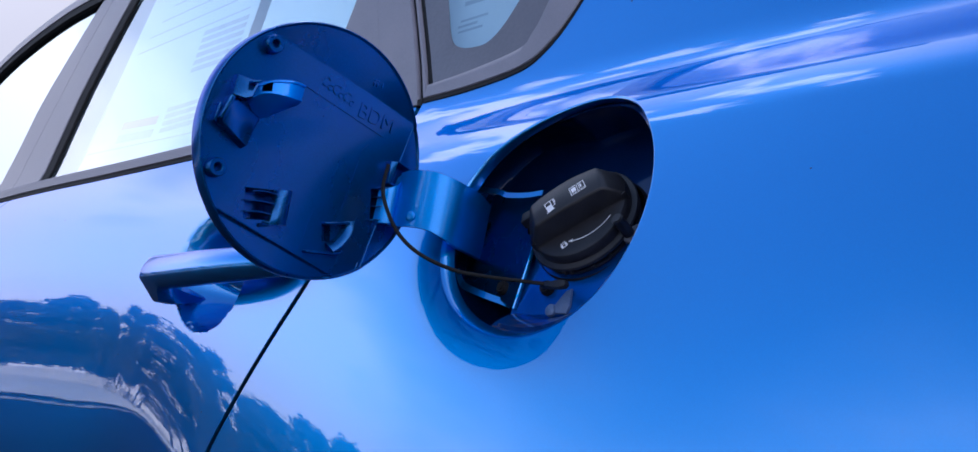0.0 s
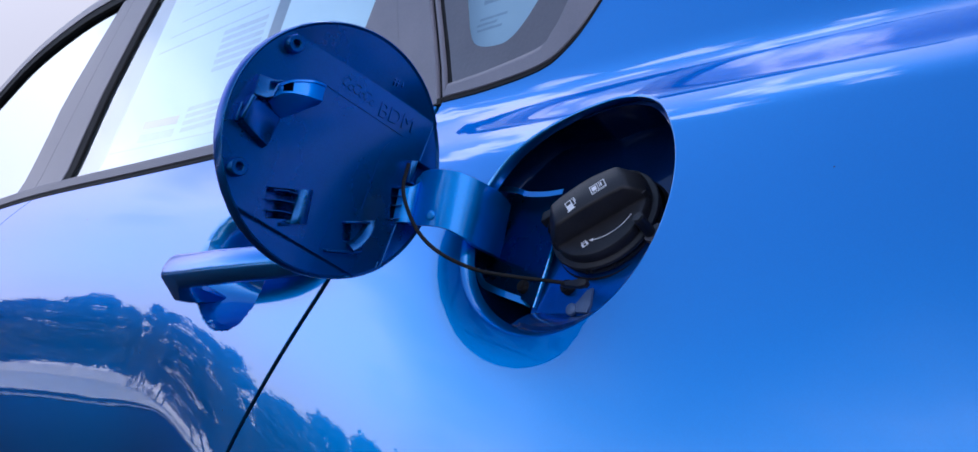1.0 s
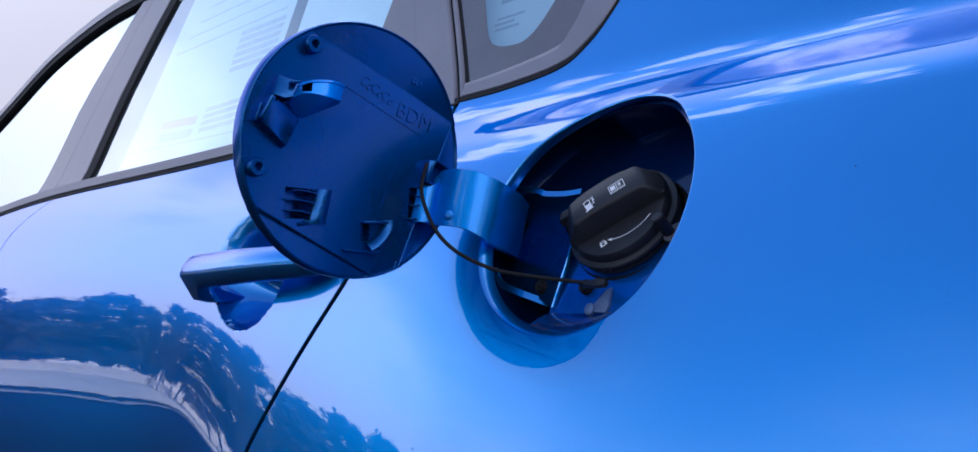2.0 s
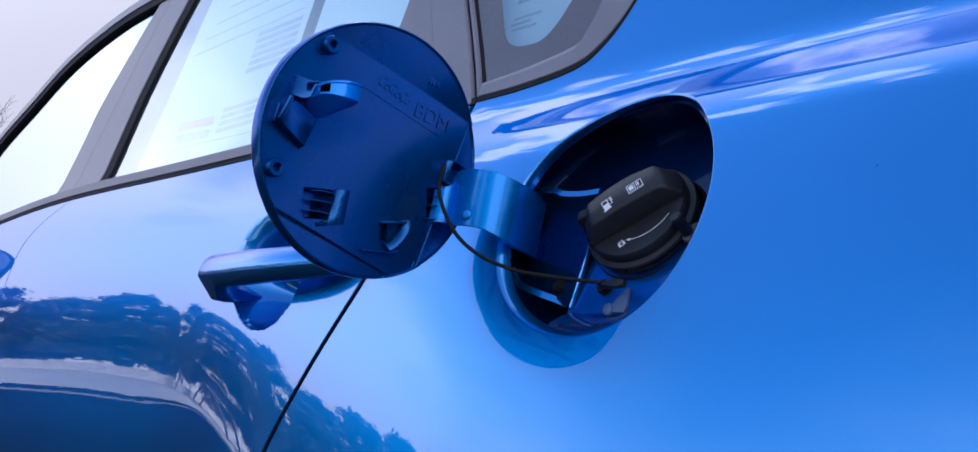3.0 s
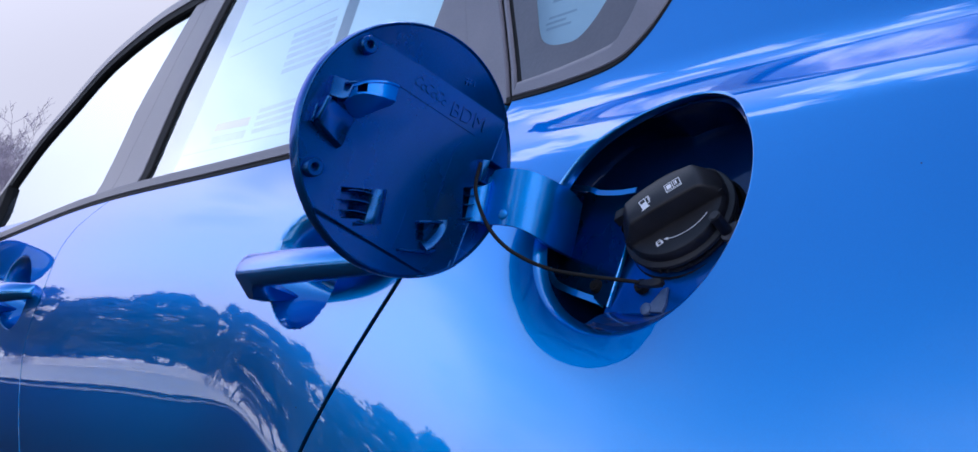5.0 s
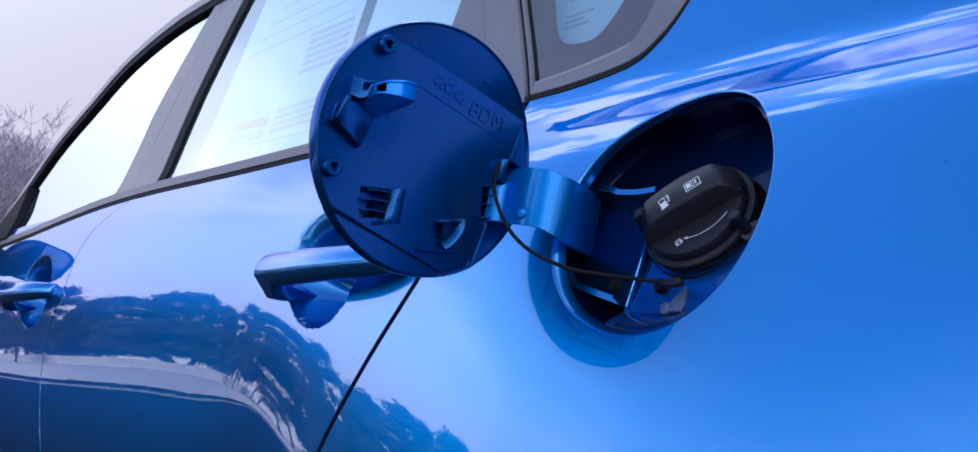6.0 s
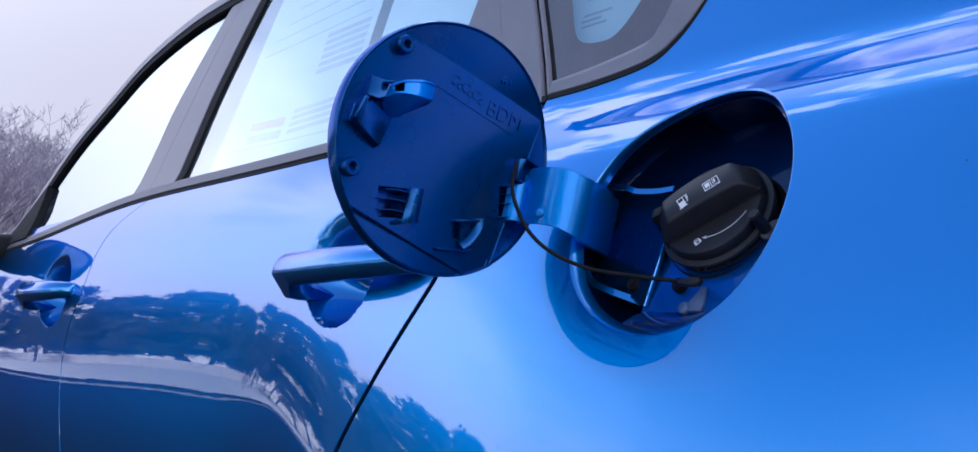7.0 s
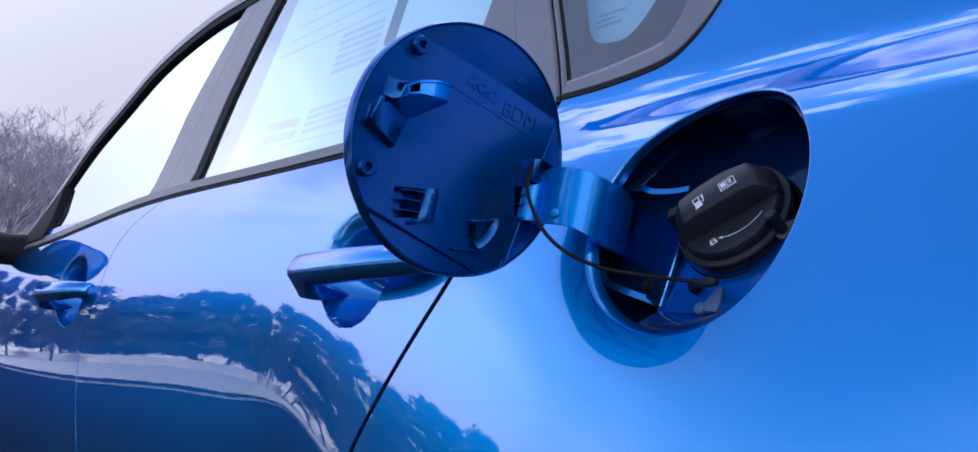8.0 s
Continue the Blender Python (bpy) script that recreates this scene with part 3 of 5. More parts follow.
for far in (False, True):
    tag = car
    # panes of rear door and quarter
    glass_patch("rear_door_glass", EDGE_B2, EDGE_C1, 12, tag, M_GLASS, "clear side glass", 0.006, span, span, far)
    # front door pane: between pillar, belt and the sloping roof line
    xs = np.linspace(-2.19, -1.44, 30)
    zt, zb = np.minimum(roof_z(xs) - .012, 1.36), BELT(xs) + .006
    zb = np.minimum(zb, zt - 0.004)
    fp = np.stack([np.stack([xs + (x_at(EDGE_B1, zb + s * (zt - zb)) + 1.44) * (xs + 2.19) / .75, zb + s * (zt - zb)], -1)
                   for s in np.linspace(0, 1, 12)])
    panel("front_door_glass", fp, M_GLASS_FRONT, tag, "side glass, the cabin's darkness put into its tint", 0.006, 0.004, far)
    # pillars
    glass_patch("pillar_trim", EDGE_B1, EDGE_B_SEAM, 10, tag, M_TRIM, "satin grey-black pillar trim", 0.0, span, span, far)
    glass_patch("pillar_trim", [(x + .0015, z) for x, z in EDGE_B_SEAM], [(x - .021, z) for x, z in EDGE_B2], 10, tag, M_TRIM,
                "satin grey-black pillar trim", 0.0, span, span, far)
    glass_patch("pillar_gasket", [(x - .0205, z) for x, z in EDGE_B2], [(x + .002, z) for x, z in EDGE_B2], 10, tag, M_RUBBER,
                "black rubber window gasket", 0.0015, span, span, far)
    glass_patch("pillar_trim", EDGE_C1, [(x - .0015, z) for x, z in EDGE_C2], 10, tag, M_TRIM, "satin grey-black pillar trim", 0.0, span, span, far)
    glass_patch("pillar_trim", EDGE_C2, [(x - .008, z) for x, z in EDGE_C3], 10, tag, M_TRIM, "satin grey-black pillar trim", -0.001, span_rear, span_rear, far)
    glass_patch("pillar_gasket", [(x - .008, z) for x, z in EDGE_C3], [(x + .006, z) for x, z in EDGE_C3], 10, tag, M_RUBBER,
                "black rubber door edge seal", 0.005, span_rear, span_rear, far)
    glass_patch("pillar_trim", [(x - .0022, z) for x, z in EDGE_C3], [(x + .0008, z) for x, z in EDGE_C3], 10, tag, M_TRIM, "satin grey-black pillar trim", 0.0015, span_rear, span_rear, far)
    # belt moulding, roof line moulding
    xb = np.linspace(-2.20, -.640, 60)
    ribbon("belt_moulding", np.stack([xb, BELT(xb) + .001], -1), BELT_TOP, M_BELT, "satin grey belt moulding", -0.003, 0.010, tag, far)
    xb = np.linspace(-2.20, -.604, 60)
    ribbon("belt_seal", np.stack([xb, BELT(xb) - .0058], -1), .0064, M_RUBBER, "thin black belt seal", -0.001, 0.008, tag, far)
    ribbon("roof_moulding", ROOF_LINE[::-1], 0.0155, M_RUBBER, "black roof edge moulding", -0.002, 0.02, tag, far)
    ribbon("roof_moulding", ROOF_LINE, 0.017, M_TRIM, "satin grey roof edge", -0.004, 0.02, tag, far)

for ob in car.children:
    if "glass" in ob.name:
        ob.visible_shadow = False

# quarter window: moulding, dark border and clear middle
MOULD_OUT = PILLAR_EDGE
ribbon("quarter_moulding", MOULD_OUT + [0, .0046], np.interp(np.arange(rows_n), [0, 14, 28, rows_n], [.012, .018, .034, .04]), M_TRIM,
       "satin grey quarter window moulding", -0.002, 0.010, car)
ribbon("quarter_seal", MOULD_OUT + [0, -.0008], .0080, M_RUBBER, "thin black window seal", -0.001, 0.010, car)

frit_in = smooth_line([(-.612, 1.112), (-.596, 1.075), (-.581, 1.062), (-.560, 1.058), (-.545, 1.060), (-.531, 1.073), (-.515, 1.10), (-.46, 1.2),
                       (-.43, 1.27), (-.46, 1.29), (-.62, 1.29), (-.66, 1.27), (-.655, 1.22), (-.63, 1.16), (-.612, 1.112)], 6)
frit_mid = np.array([-.56, 1.16])
fo = []
for p in frit_in:
    d = (p - frit_mid) / np.linalg.norm(p - frit_mid)
    s_ok = 0.01
    for s in np.arange(0.01, .4, .002):
        q_ = frit_mid + d * s
        z_edge = np.interp(q_[0], PILLAR_EDGE[:, 0], PILLAR_EDGE[:, 1])
        if q_[1] < max(z_edge, 1.012) + .004 or q_[1] > 1.345 or q_[0] < x_at(EDGE_C3, q_[1]) + .003 or q_[0] > -.29:
            break
        s_ok = s
    fo.append(frit_mid + d * s_ok)
fo = np.array(fo)
gq = np.stack([frit_in * (1 - s) + fo * s for s in np.linspace(0, 1, 6)])
link("quarter_window_border", on_side(gq, 0.0055).reshape(-1, 3), grid_faces(6, len(frit_in)), M_GLOSSTRIM, car, "glossy dark printed glass border")
gq = np.stack([frit_mid * (1 - s) + frit_in * s for s in np.linspace(0.001, 1, 6)])
quarter_glass = link("quarter_glass", on_side(gq, 0.0058).reshape(-1, 3), grid_faces(6, len(frit_in)), M_GLASS, car, "small clear rear quarter glass")
quarter_glass.visible_shadow = False

# ---- the parts that close the car ----
def simple_side(name, x0, x1, z0, z1, mat, label, far, off=0.0):
    xs_, zs_ = np.linspace(x0, x1, 40), np.linspace(z0, z1, 24)
    return panel(name, np.stack(np.meshgrid(xs_, zs_), -1), mat, car, label, off, 0.01, far)


simple_side("front_wing", -3.35, -2.425, .66, .97, M_PAINT, "glossy blue front wing", False)
simple_side("front_wing", -3.35, -2.425, .66, .97, M_PAINT, "glossy blue front wing", True)
simple_side("body_side", -2.42, -.55, .25, 1.008, M_PAINT, "glossy blue body side", True)
simple_side("body_side", -.55, TAIL, .67, 1.008, M_PAINT, "glossy blue body side", True)
simple_side("rear_pillar", -.42, .2, 1.008, 1.37, M_PAINT, "glossy blue rear pillar", True)
for far in (False, True):
    simple_side("rear_bumper_side", .22, TAIL, .26, .668, M_PAINT, "glossy blue bumper side", far)
    simple_side("front_bumper_side", -3.35, -3.10, .26, .658, M_PAINT, "glossy blue bumper side", far)
    simple_side("cabin_lining", -2.35, .1, .30, .995, M_LINING, "dark cabin lining", far, 0.10)


def cross_sheet(name, stations, mat, label, crown, rows_=16):
    """A sheet from the near side to the far side through stations (x, z, inset)."""
    v = []
    for x, z, ins in stations:
        y0 = float(side(x, min(max(z, .2), 1.4))) + ins
        for s in np.linspace(0, 1, rows_):
            v.append((x - crown[0] * math.sin(math.pi * s), y0 + s * (2 * MIDDLE - 2 * y0), z + crown[1] * math.sin(math.pi * s) ** 0.8))
    return link(name, v, grid_faces(len(stations), rows_), mat, car, label)


cross_sheet("roof", [(x, float(roof_z(x)) + .006, .004) for x in np.linspace(-1.60, .02, 24)], M_PAINT, "glossy blue roof", (0, .075))
cross_sheet("headliner", [(x, float(roof_z(x)) - .03, .03) for x in np.linspace(-1.56, .0, 12)], M_HEADLINER, "pale grey headliner", (0, .06))
cross_sheet("windscreen", [(x, float(roof_z(x)) + .004, .006) for x in np.linspace(-2.22, -1.60, 16)], M_GLASS, "clear windscreen", (.10, .03))
cross_sheet("bonnet", [(-3.35, .70, .04), (-3.25, .80, .02), (-2.9, .90, .01), (-2.42, .955, .01), (-2.24, .972, .01)], M_PAINT, "glossy blue bonnet", (.06, .04))
cross_sheet("front_bumper", [(-3.36, .26, .02), (-3.42, .45, .02), (-3.35, .70, .04)], M_PAINT, "glossy blue front bumper", (.10, .0))
cross_sheet("tailgate_glass", [(.02, 1.372, .004), (.22, 1.22, .004), (.38, 1.05, .004)], M_GLASS, "rear window glass", (-.05, .02))
cross_sheet("tailgate", [(.38, 1.05, .004), (.48, .98, .004), (TAIL, .80, .004), (TAIL, .5, .004), (TAIL, .26, .004)], M_PAINT, "glossy blue tailgate", (-.06, 0))
bm = box(bmesh.new(), (-3.2, .66, .22), (.42, 2 * MIDDLE - .66, .30), .01)
part("floor_pan", bm, M_LINING, car, "dark underbody")


def wheel(x, y, out):
    hub = new("wheel")
    hub.location = (x, y, .31)
    hub.parent = car
    hub.matrix_parent_inverse = car.matrix_world.inverted()
    bpy.context.view_layer.update()
    prof = [(.20, -.09), (.24, -.10), (.29, -.095), (.308, -.07), (.310, 0), (.308, .07), (.29, .095), (.24, .10), (.20, .09)]
    v, n = [], 48
    for r, o in prof:
        for k in range(n):
            a_ = 2 * math.pi * k / n
            v.append((x + r * math.cos(a_), y + o, .31 + r * math.sin(a_)))
    link("tyre", v, grid_faces(len(prof), n, True), M_TYRE, hub, "black tyre")
    v, prof = [], [(.205, .08 * out), (.195, .05 * out), (.19, -.06 * out), (.05, .055 * out), (.0, .06 * out)]
    for r, o in prof:
        for k in range(n):
            a_ = 2 * math.pi * k / n
            v.append((x + r * math.cos(a_), y + o, .31 + r * math.sin(a_)))
    link("rim", v, grid_faces(len(prof), n, True), M_ALLOY, hub, "silver alloy rim")


for wx in (-.15, -2.74):
    wheel(wx, .62, -1)
    wheel(wx, 2 * MIDDLE - .62, 1)


# ---- door handles ----
def handle(cx, cz, owner, length=1.0):
    """A pull bar over the scoop: an upper face that looks up, a lower one that looks down, blunt front end, tapered rear end."""
    v = []
    st = smooth_line([(-.0785, .014, .0115, .4), (-.0775, .028, .0160, .8), (-.0740, .035, .0185, 1), (-.066, .039, .0192, 1), (-.03, .041, .0180, 1), (.04, .039, .0172, 1),
                      (.10, .032, .0160, 1), (.145, .022, .0140, .9), (.168, .010, .0115, .7), (.172, .004, .0100, .5)], 5)
    sec = [(-.10, 1.0), (-.55, .93), (-.80, .78), (-1.0, .42), (-1.065, .20), (-1.05, .02), (-1.03, -.12), (-.97, -.26), (-.45, -.86), (-.20, -.98), (.10, -1.0), (.55, -.85), (.75, -.3), (.75, .4), (.45, .9)]
    for dx, out, hh, kk in st:
        dx = dx * length if dx > 0 else dx
        x = cx + dx
        z0 = cz + .0045
        y0 = float(side(x, z0)) - out + .013
        drop = max(0.0, min(1.0, (-.034 - dx) / .022)) * max(0.0, min(1.0, (dx + .0800) / .010))
        for a_, b_ in sec:
            if b_ < -.5 and a_ > -.6:            # the front end drops and runs into the door
                v.append((x + .010 * drop, y0 + .0155 * kk * a_ + .34 * hh * b_ + .046 * drop * (a_ + .6), z0 + hh * b_ - .0125 * drop))
                continue
            v.append((x + (.004 * (1 - abs(b_)) if dx < -.08 else 0), y0 + .0155 * kk * a_ + .34 * hh * b_, z0 + hh * b_))
    n = len(sec)
    f = grid_faces(len(st), n, True) + [tuple(range(n)), tuple(range((len(st) - 1) * n, len(st) * n))]
    ob = link("door_handle", v, f, M_PAINT, owner, "glossy blue pull handle")
    return ob


handle(*HANDLE_REAR, rear_door)
handle(*HANDLE_FRONT, front_door, .58)

# ---- door mirror ----
mx, my, mz = -2.30, .462, 1.045
TURNED = Matrix.Translation((mx, my, mz)) @ Matrix.Rotation(radians(24), 4, "Z") @ Matrix.Rotation(radians(9), 4, "Y")
v, n = [], 24
for dx, k in ((-.075, .15), (-.07, .45), (-.05, .78), (-.015, .96), (.02, 1.0), (.035, .97)):
    for i in range(n):
        a_ = 2 * math.pi * i / n
        v.append(TURNED @ Vector((dx + .02 * math.cos(a_) * k, .088 * k * math.copysign(abs(math.cos(a_)) ** .7, math.cos(a_)),
                                  .066 * k * math.copysign(abs(math.sin(a_)) ** .7, math.sin(a_)))))
mirror = link("door_mirror", v, grid_faces(6, n, True) + [tuple(range(n))], M_RUBBER, car, "black door mirror housing")
glass_v = [TURNED @ Vector((.029, .080 * math.copysign(abs(math.cos(q_)) ** .7, math.cos(q_)), .059 * math.copysign(abs(math.sin(q_)) ** .7, math.sin(q_))))
           for q_ in np.linspace(0, 2 * math.pi, 25)[:-1]]
link("mirror_glass", glass_v, [tuple(range(24))], M_MIRROR, mirror, "mirror glass")
vt, ft = tube(smooth_line([(-2.28, .51, 1.0), (-2.24, .57, .978), (-2.19, .63, .975)], 5), [.034] * 11, 14)
link("mirror_arm", vt, ft, M_RUBBER, mirror, "black mirror arm")
sail = np.array([[(-2.245, .982), (-2.06, .990)], [(-2.20, 1.02), (-2.075, 1.03)], [(-2.15, 1.07), (-2.09, 1.075)], [(-2.105, 1.103), (-2.10, 1.104)]])
panel("mirror_sail", sail, M_RUBBER, mirror, "black mirror sail panel", -0.007, 0.015)

# ---- sheet behind the rear door glass ----
PAPER_OFF = 0.022
px0, px1, pz0, pz1 = -1.352, -1.008, 1.032, 1.345


def sheet_bar(name, pts, mat, owner, off):
    (x0, z0), (x1, z1), h = pts
    g_ = np.array([[(x0, z0), (x1, z1)], [(x0, z0 + h), (x1, z1 + h)]])
    p = on_side(g_, off)
    return link(name, p.reshape(-1, 3), [(0, 1, 3, 2)], mat, owner)


xs_, zs_ = np.linspace(0, 1, 18), np.linspace(0, 1, 14)
pg = np.array([[(px0 + .045 * s * (1 - c) + .01 * s * c + (px1 - px0) * c, pz0 + (pz1 - pz0) * s) for c in xs_] for s in zs_])
pp = on_side(pg, PAPER_OFF)
sticker = link("window_sheet", np.concatenate([pp.reshape(-1, 3), (pp + [0, .0006, 0]).reshape(-1, 3)]),
               grid_faces(14, 18) + grid_faces(14, 18, False, 14 * 18), M_PAPER, car, "large pale printed sheet behind the glass")
sheet_bar("printed_bar", ((-1.263, 1.090), (-1.165, 1.084), .012), M_PRINT_RED, sticker, PAPER_OFF - .0004)
sheet_bar("printed_bar", ((-1.263, 1.070), (-1.165, 1.065), .012), M_PRINT, sticker, PAPER_OFF - .0004)
for k in range(4):
    sheet_bar("printed_bar", ((-1.147, 1.068 + .010 * k), (-1.022, 1.068 + .010 * k), .0062), M_PRINT, sticker, PAPER_OFF - .0004)
for k in range(6):
    sheet_bar("printed_bar", ((-1.12, 1.150 + .011 * k), (-1.016, 1.150 + .011 * k), .007), M_PRINT, sticker, PAPER_OFF - .0004)
sheet_bar("printed_bar", ((-1.34, 1.063), (-1.018, 1.053), .0016), M_PRINT, sticker, PAPER_OFF - .0004)
for k in range(5):
    sheet_bar("printed_bar", ((-1.30 + .02 * k, 1.215 + .022 * k), (-1.02, 1.222 + .022 * k), .0022), M_PRINT, sticker, PAPER_OFF - .0004)

# a second sheet beside it, and the lining of the pillar within
pg = np.array([[(-.987 + .012 * s + .34 * c, pz0 - .006 + (pz1 - pz0) * s) for c in xs_] for s in zs_])
pp = on_side(pg, PAPER_OFF + .003)
link("window_sheet", np.concatenate([pp.reshape(-1, 3), (pp + [0, .0006, 0]).reshape(-1, 3)]),
     grid_faces(14, 18) + grid_faces(14, 18, False, 14 * 18), M_PAPER, car, "second pale sheet behind the glass")
# small sheet behind the quarter glass
pg = np.array([[(-.80 + .42 * c, 1.022 + .26 * s) for c in xs_] for s in zs_])
pp = on_side(pg, .026)
note = link("window_sheet", np.concatenate([pp.reshape(-1, 3), (pp + [0, .0006, 0]).reshape(-1, 3)]),
            grid_faces(14, 18) + grid_faces(14, 18, False, 14 * 18), M_NOTE, car, "dull printed sheet behind the quarter glass")
for k, (u0, u1) in enumerate(((-.612, -.580), (-.614, -.588), (-.612, -.576))):
    sheet_bar("printed_bar", ((u0, 1.088 + .006 * k), (u1, 1.088 + .006 * k), .0028), M_PRINT_DIM, note, .0256)
sheet_bar("printed_bar", ((-.612, 1.118), (-.574, 1.118), .005), M_PRINT_DIM, note, .0256)
inner = [(x - .16, z) for x, z in EDGE_B2]
glass_patch("pillar_lining", inner, [(x + .012, z) for x, z in EDGE_B2], 10, car, M_PILLAR, "pale grey inner pillar lining", .034, span, span)

# ---- fuel lid, swung open on its hinge ----
LID_C = Vector((-.5170, .4262, .9273))
LID_N = Vector((.99132, -.10656, -.07706)).normalized()
LID_U = Vector((.07662, -.00824, .99703)).normalized()
LID_R = LID_U.cross(LID_N).normalized()
LID = Matrix((( LID_R.x, LID_U.x, LID_N.x, LID_C.x), (LID_R.y, LID_U.y, LID_N.y, LID_C.y), (LID_R.z, LID_U.z, LID_N.z, LID_C.z), (0, 0, 0, 1)))
RL = .0895


def beyond(u, v, a, b):
    """How far (u, v) lies to the left of the line from a to b."""
    d = np.array(b) - np.array(a)
    d = d / np.linalg.norm(d)
    return (v - a[1]) * d[0] - (u - a[0]) * d[1]


WELLS = ((-.0545, -.0330, -.0505, -.0300, .0115), (.0060, .0125, -.0625, -.0498, .0060), (.0455, .0565, -.0455, -.0215, .0060))


def lid_height(u, v):
    s = beyond(u, v, (-.0326, .0746), (.0809, .0316))          # the upper field turns to face down
    h = 0.22 * np.clip(s, 0, 1)
    s = beyond(u, v, (.0146, -.0857), (-.0693, -.0478))         # low field past the rib
    h = h - 0.0016 * np.clip(s / .0014, 0, 1)
    s = beyond(u, v, (.0379, -.0804), (.0811, .0293))
    h = h - 0.0014 * np.clip(-s / .0014, 0, 1) - .06 * np.clip(-s - .0014, 0, 1)
    for u0, u1, v0, v1, d in WELLS:
        k = np.minimum(np.minimum(u - u0, u1 - u), np.minimum(v - v0, v1 - v))
        h = h - d * np.clip(k / .0004, 0, 1)
    return h


def to_wells(u, v):
    """Moves points close to a well's edge onto it, so that the edge runs straight."""
    for u0, u1, v0, v1, d in WELLS:
        k = np.minimum(np.minimum(u - u0, u1 - u), np.minimum(v - v0, v1 - v))
        near = (k > -.00035) & (k < .00040)
        gaps = np.stack([np.abs(u - u0), np.abs(u - u1), np.abs(v - v0), np.abs(v - v1)])
        which = gaps.argmin(0)
        u = np.where(near & (which == 0), u0, np.where(near & (which == 1), u1, u))
        v = np.where(near & (which == 2), v0, np.where(near & (which == 3), v1, v))
    return u, v


def polar_lid():
    n, rings = 400, 150
    a_ = np.linspace(0, 2 * math.pi, n + 1)[:-1]
    rows_ = []
    for i in range(rings):
        r = RL * (i / (rings - 1)) * 0.972
        u, w_ = to_wells(r * np.cos(a_), r * np.sin(a_))
        rows_.append(np.stack([u, w_, lid_height(u, w_)], -1))
    edge = [(.978, .0008), (.986, .0016), (.993, .0014), (.9985, .0002), (1.0, -.0022), (.998, -.0048), (.99, -.0066), (.96, -.0082), (.8, -.0105), (.5, -.0125), (.001, -.0135)]
    for k_r, z in edge:
        u, w_ = RL * k_r * np.cos(a_), RL * k_r * np.sin(a_)
        base_h = lid_height(u * .972, w_ * .972) if z > -.003 else lid_height(u, w_) * (.6 if z > -.009 else 0)
        rows_.append(np.stack([u, w_, z + base_h - (.004 if z <= -.0022 else 0)], -1))
    return np.concatenate(rows_), grid_faces(rings + len(edge), n, True)


v, f = polar_lid()
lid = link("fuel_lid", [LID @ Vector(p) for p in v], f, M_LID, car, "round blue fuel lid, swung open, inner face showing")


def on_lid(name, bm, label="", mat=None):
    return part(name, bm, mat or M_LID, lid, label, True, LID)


def stud(u, v_):
    h0 = float(lid_height(np.float64(u), np.float64(v_)))
    bm, n, vs = bmesh.new(), 24, []
    for r, z in ((.0066, h0 - .003), (.0062, h0 + .0065), (.0056, h0 + .0072), (.0032, h0 + .0072), (.0026, h0 + .0066), (.0024, h0 + .001), (.0002, h0 + .001)):
        vs.append([bm.verts.new((u + r * math.cos(2 * math.pi * k / n), v_ + r * math.sin(2 * math.pi * k / n), z)) for k in range(n)])
    for a, b in zip(vs, vs[1:]):
        for k in range(n):
            bm.faces.new((a[k], a[(k + 1) % n], b[(k + 1) % n], b[k]))
    on_lid("stud", bm, "hollow blue moulded stud")


stud(-.0412, .0670)
stud(-.0777, -.0195)


def lid_solid(name, top, base, bevel, label, mat=None):
    """A closed form on the lid, in millimetres, between a top outline and a base outline with as many points."""
    bm = bmesh.new()
    hi = [bm.verts.new([c / 1000 for c in p]) for p in top]
    lo = [bm.verts.new([c / 1000 for c in p]) for p in base]
    n = len(top)
    cap_ = bm.faces.new(hi)
    bm.faces.new(lo[::-1])
    for i in range(n):
        bm.faces.new((lo[i], lo[(i + 1) % n], hi[(i + 1) % n], hi[i]))
    edges = list(set(cap_.edges) | {e for e in bm.edges if (e.verts[0] in hi) != (e.verts[1] in hi)})
    bmesh.ops.bevel(bm, geom=edges, offset=bevel / 1000, segments=2, profile=0.5, affect="EDGES")
    return on_lid(name, bm, label, mat)


def lid_loft(name, sections, label, mat=None, skip=lambda i, j: False, ends=True):
    """A sheet through sections of (u, v, height) in millimetres."""
    n = len(sections[0])
    v_ = [LID @ (Vector(p) / 1000) for sec_ in sections for p in sec_]
    f_ = [g for k, g in enumerate(grid_faces(len(sections), n)) if not skip(k // (n - 1), k % (n - 1))]
    if ends:
        f_ += [tuple(range(n)), tuple(range((len(sections) - 1) * n, len(sections) * n))]
    return link(name, v_, f_, mat or M_LID, lid, label)


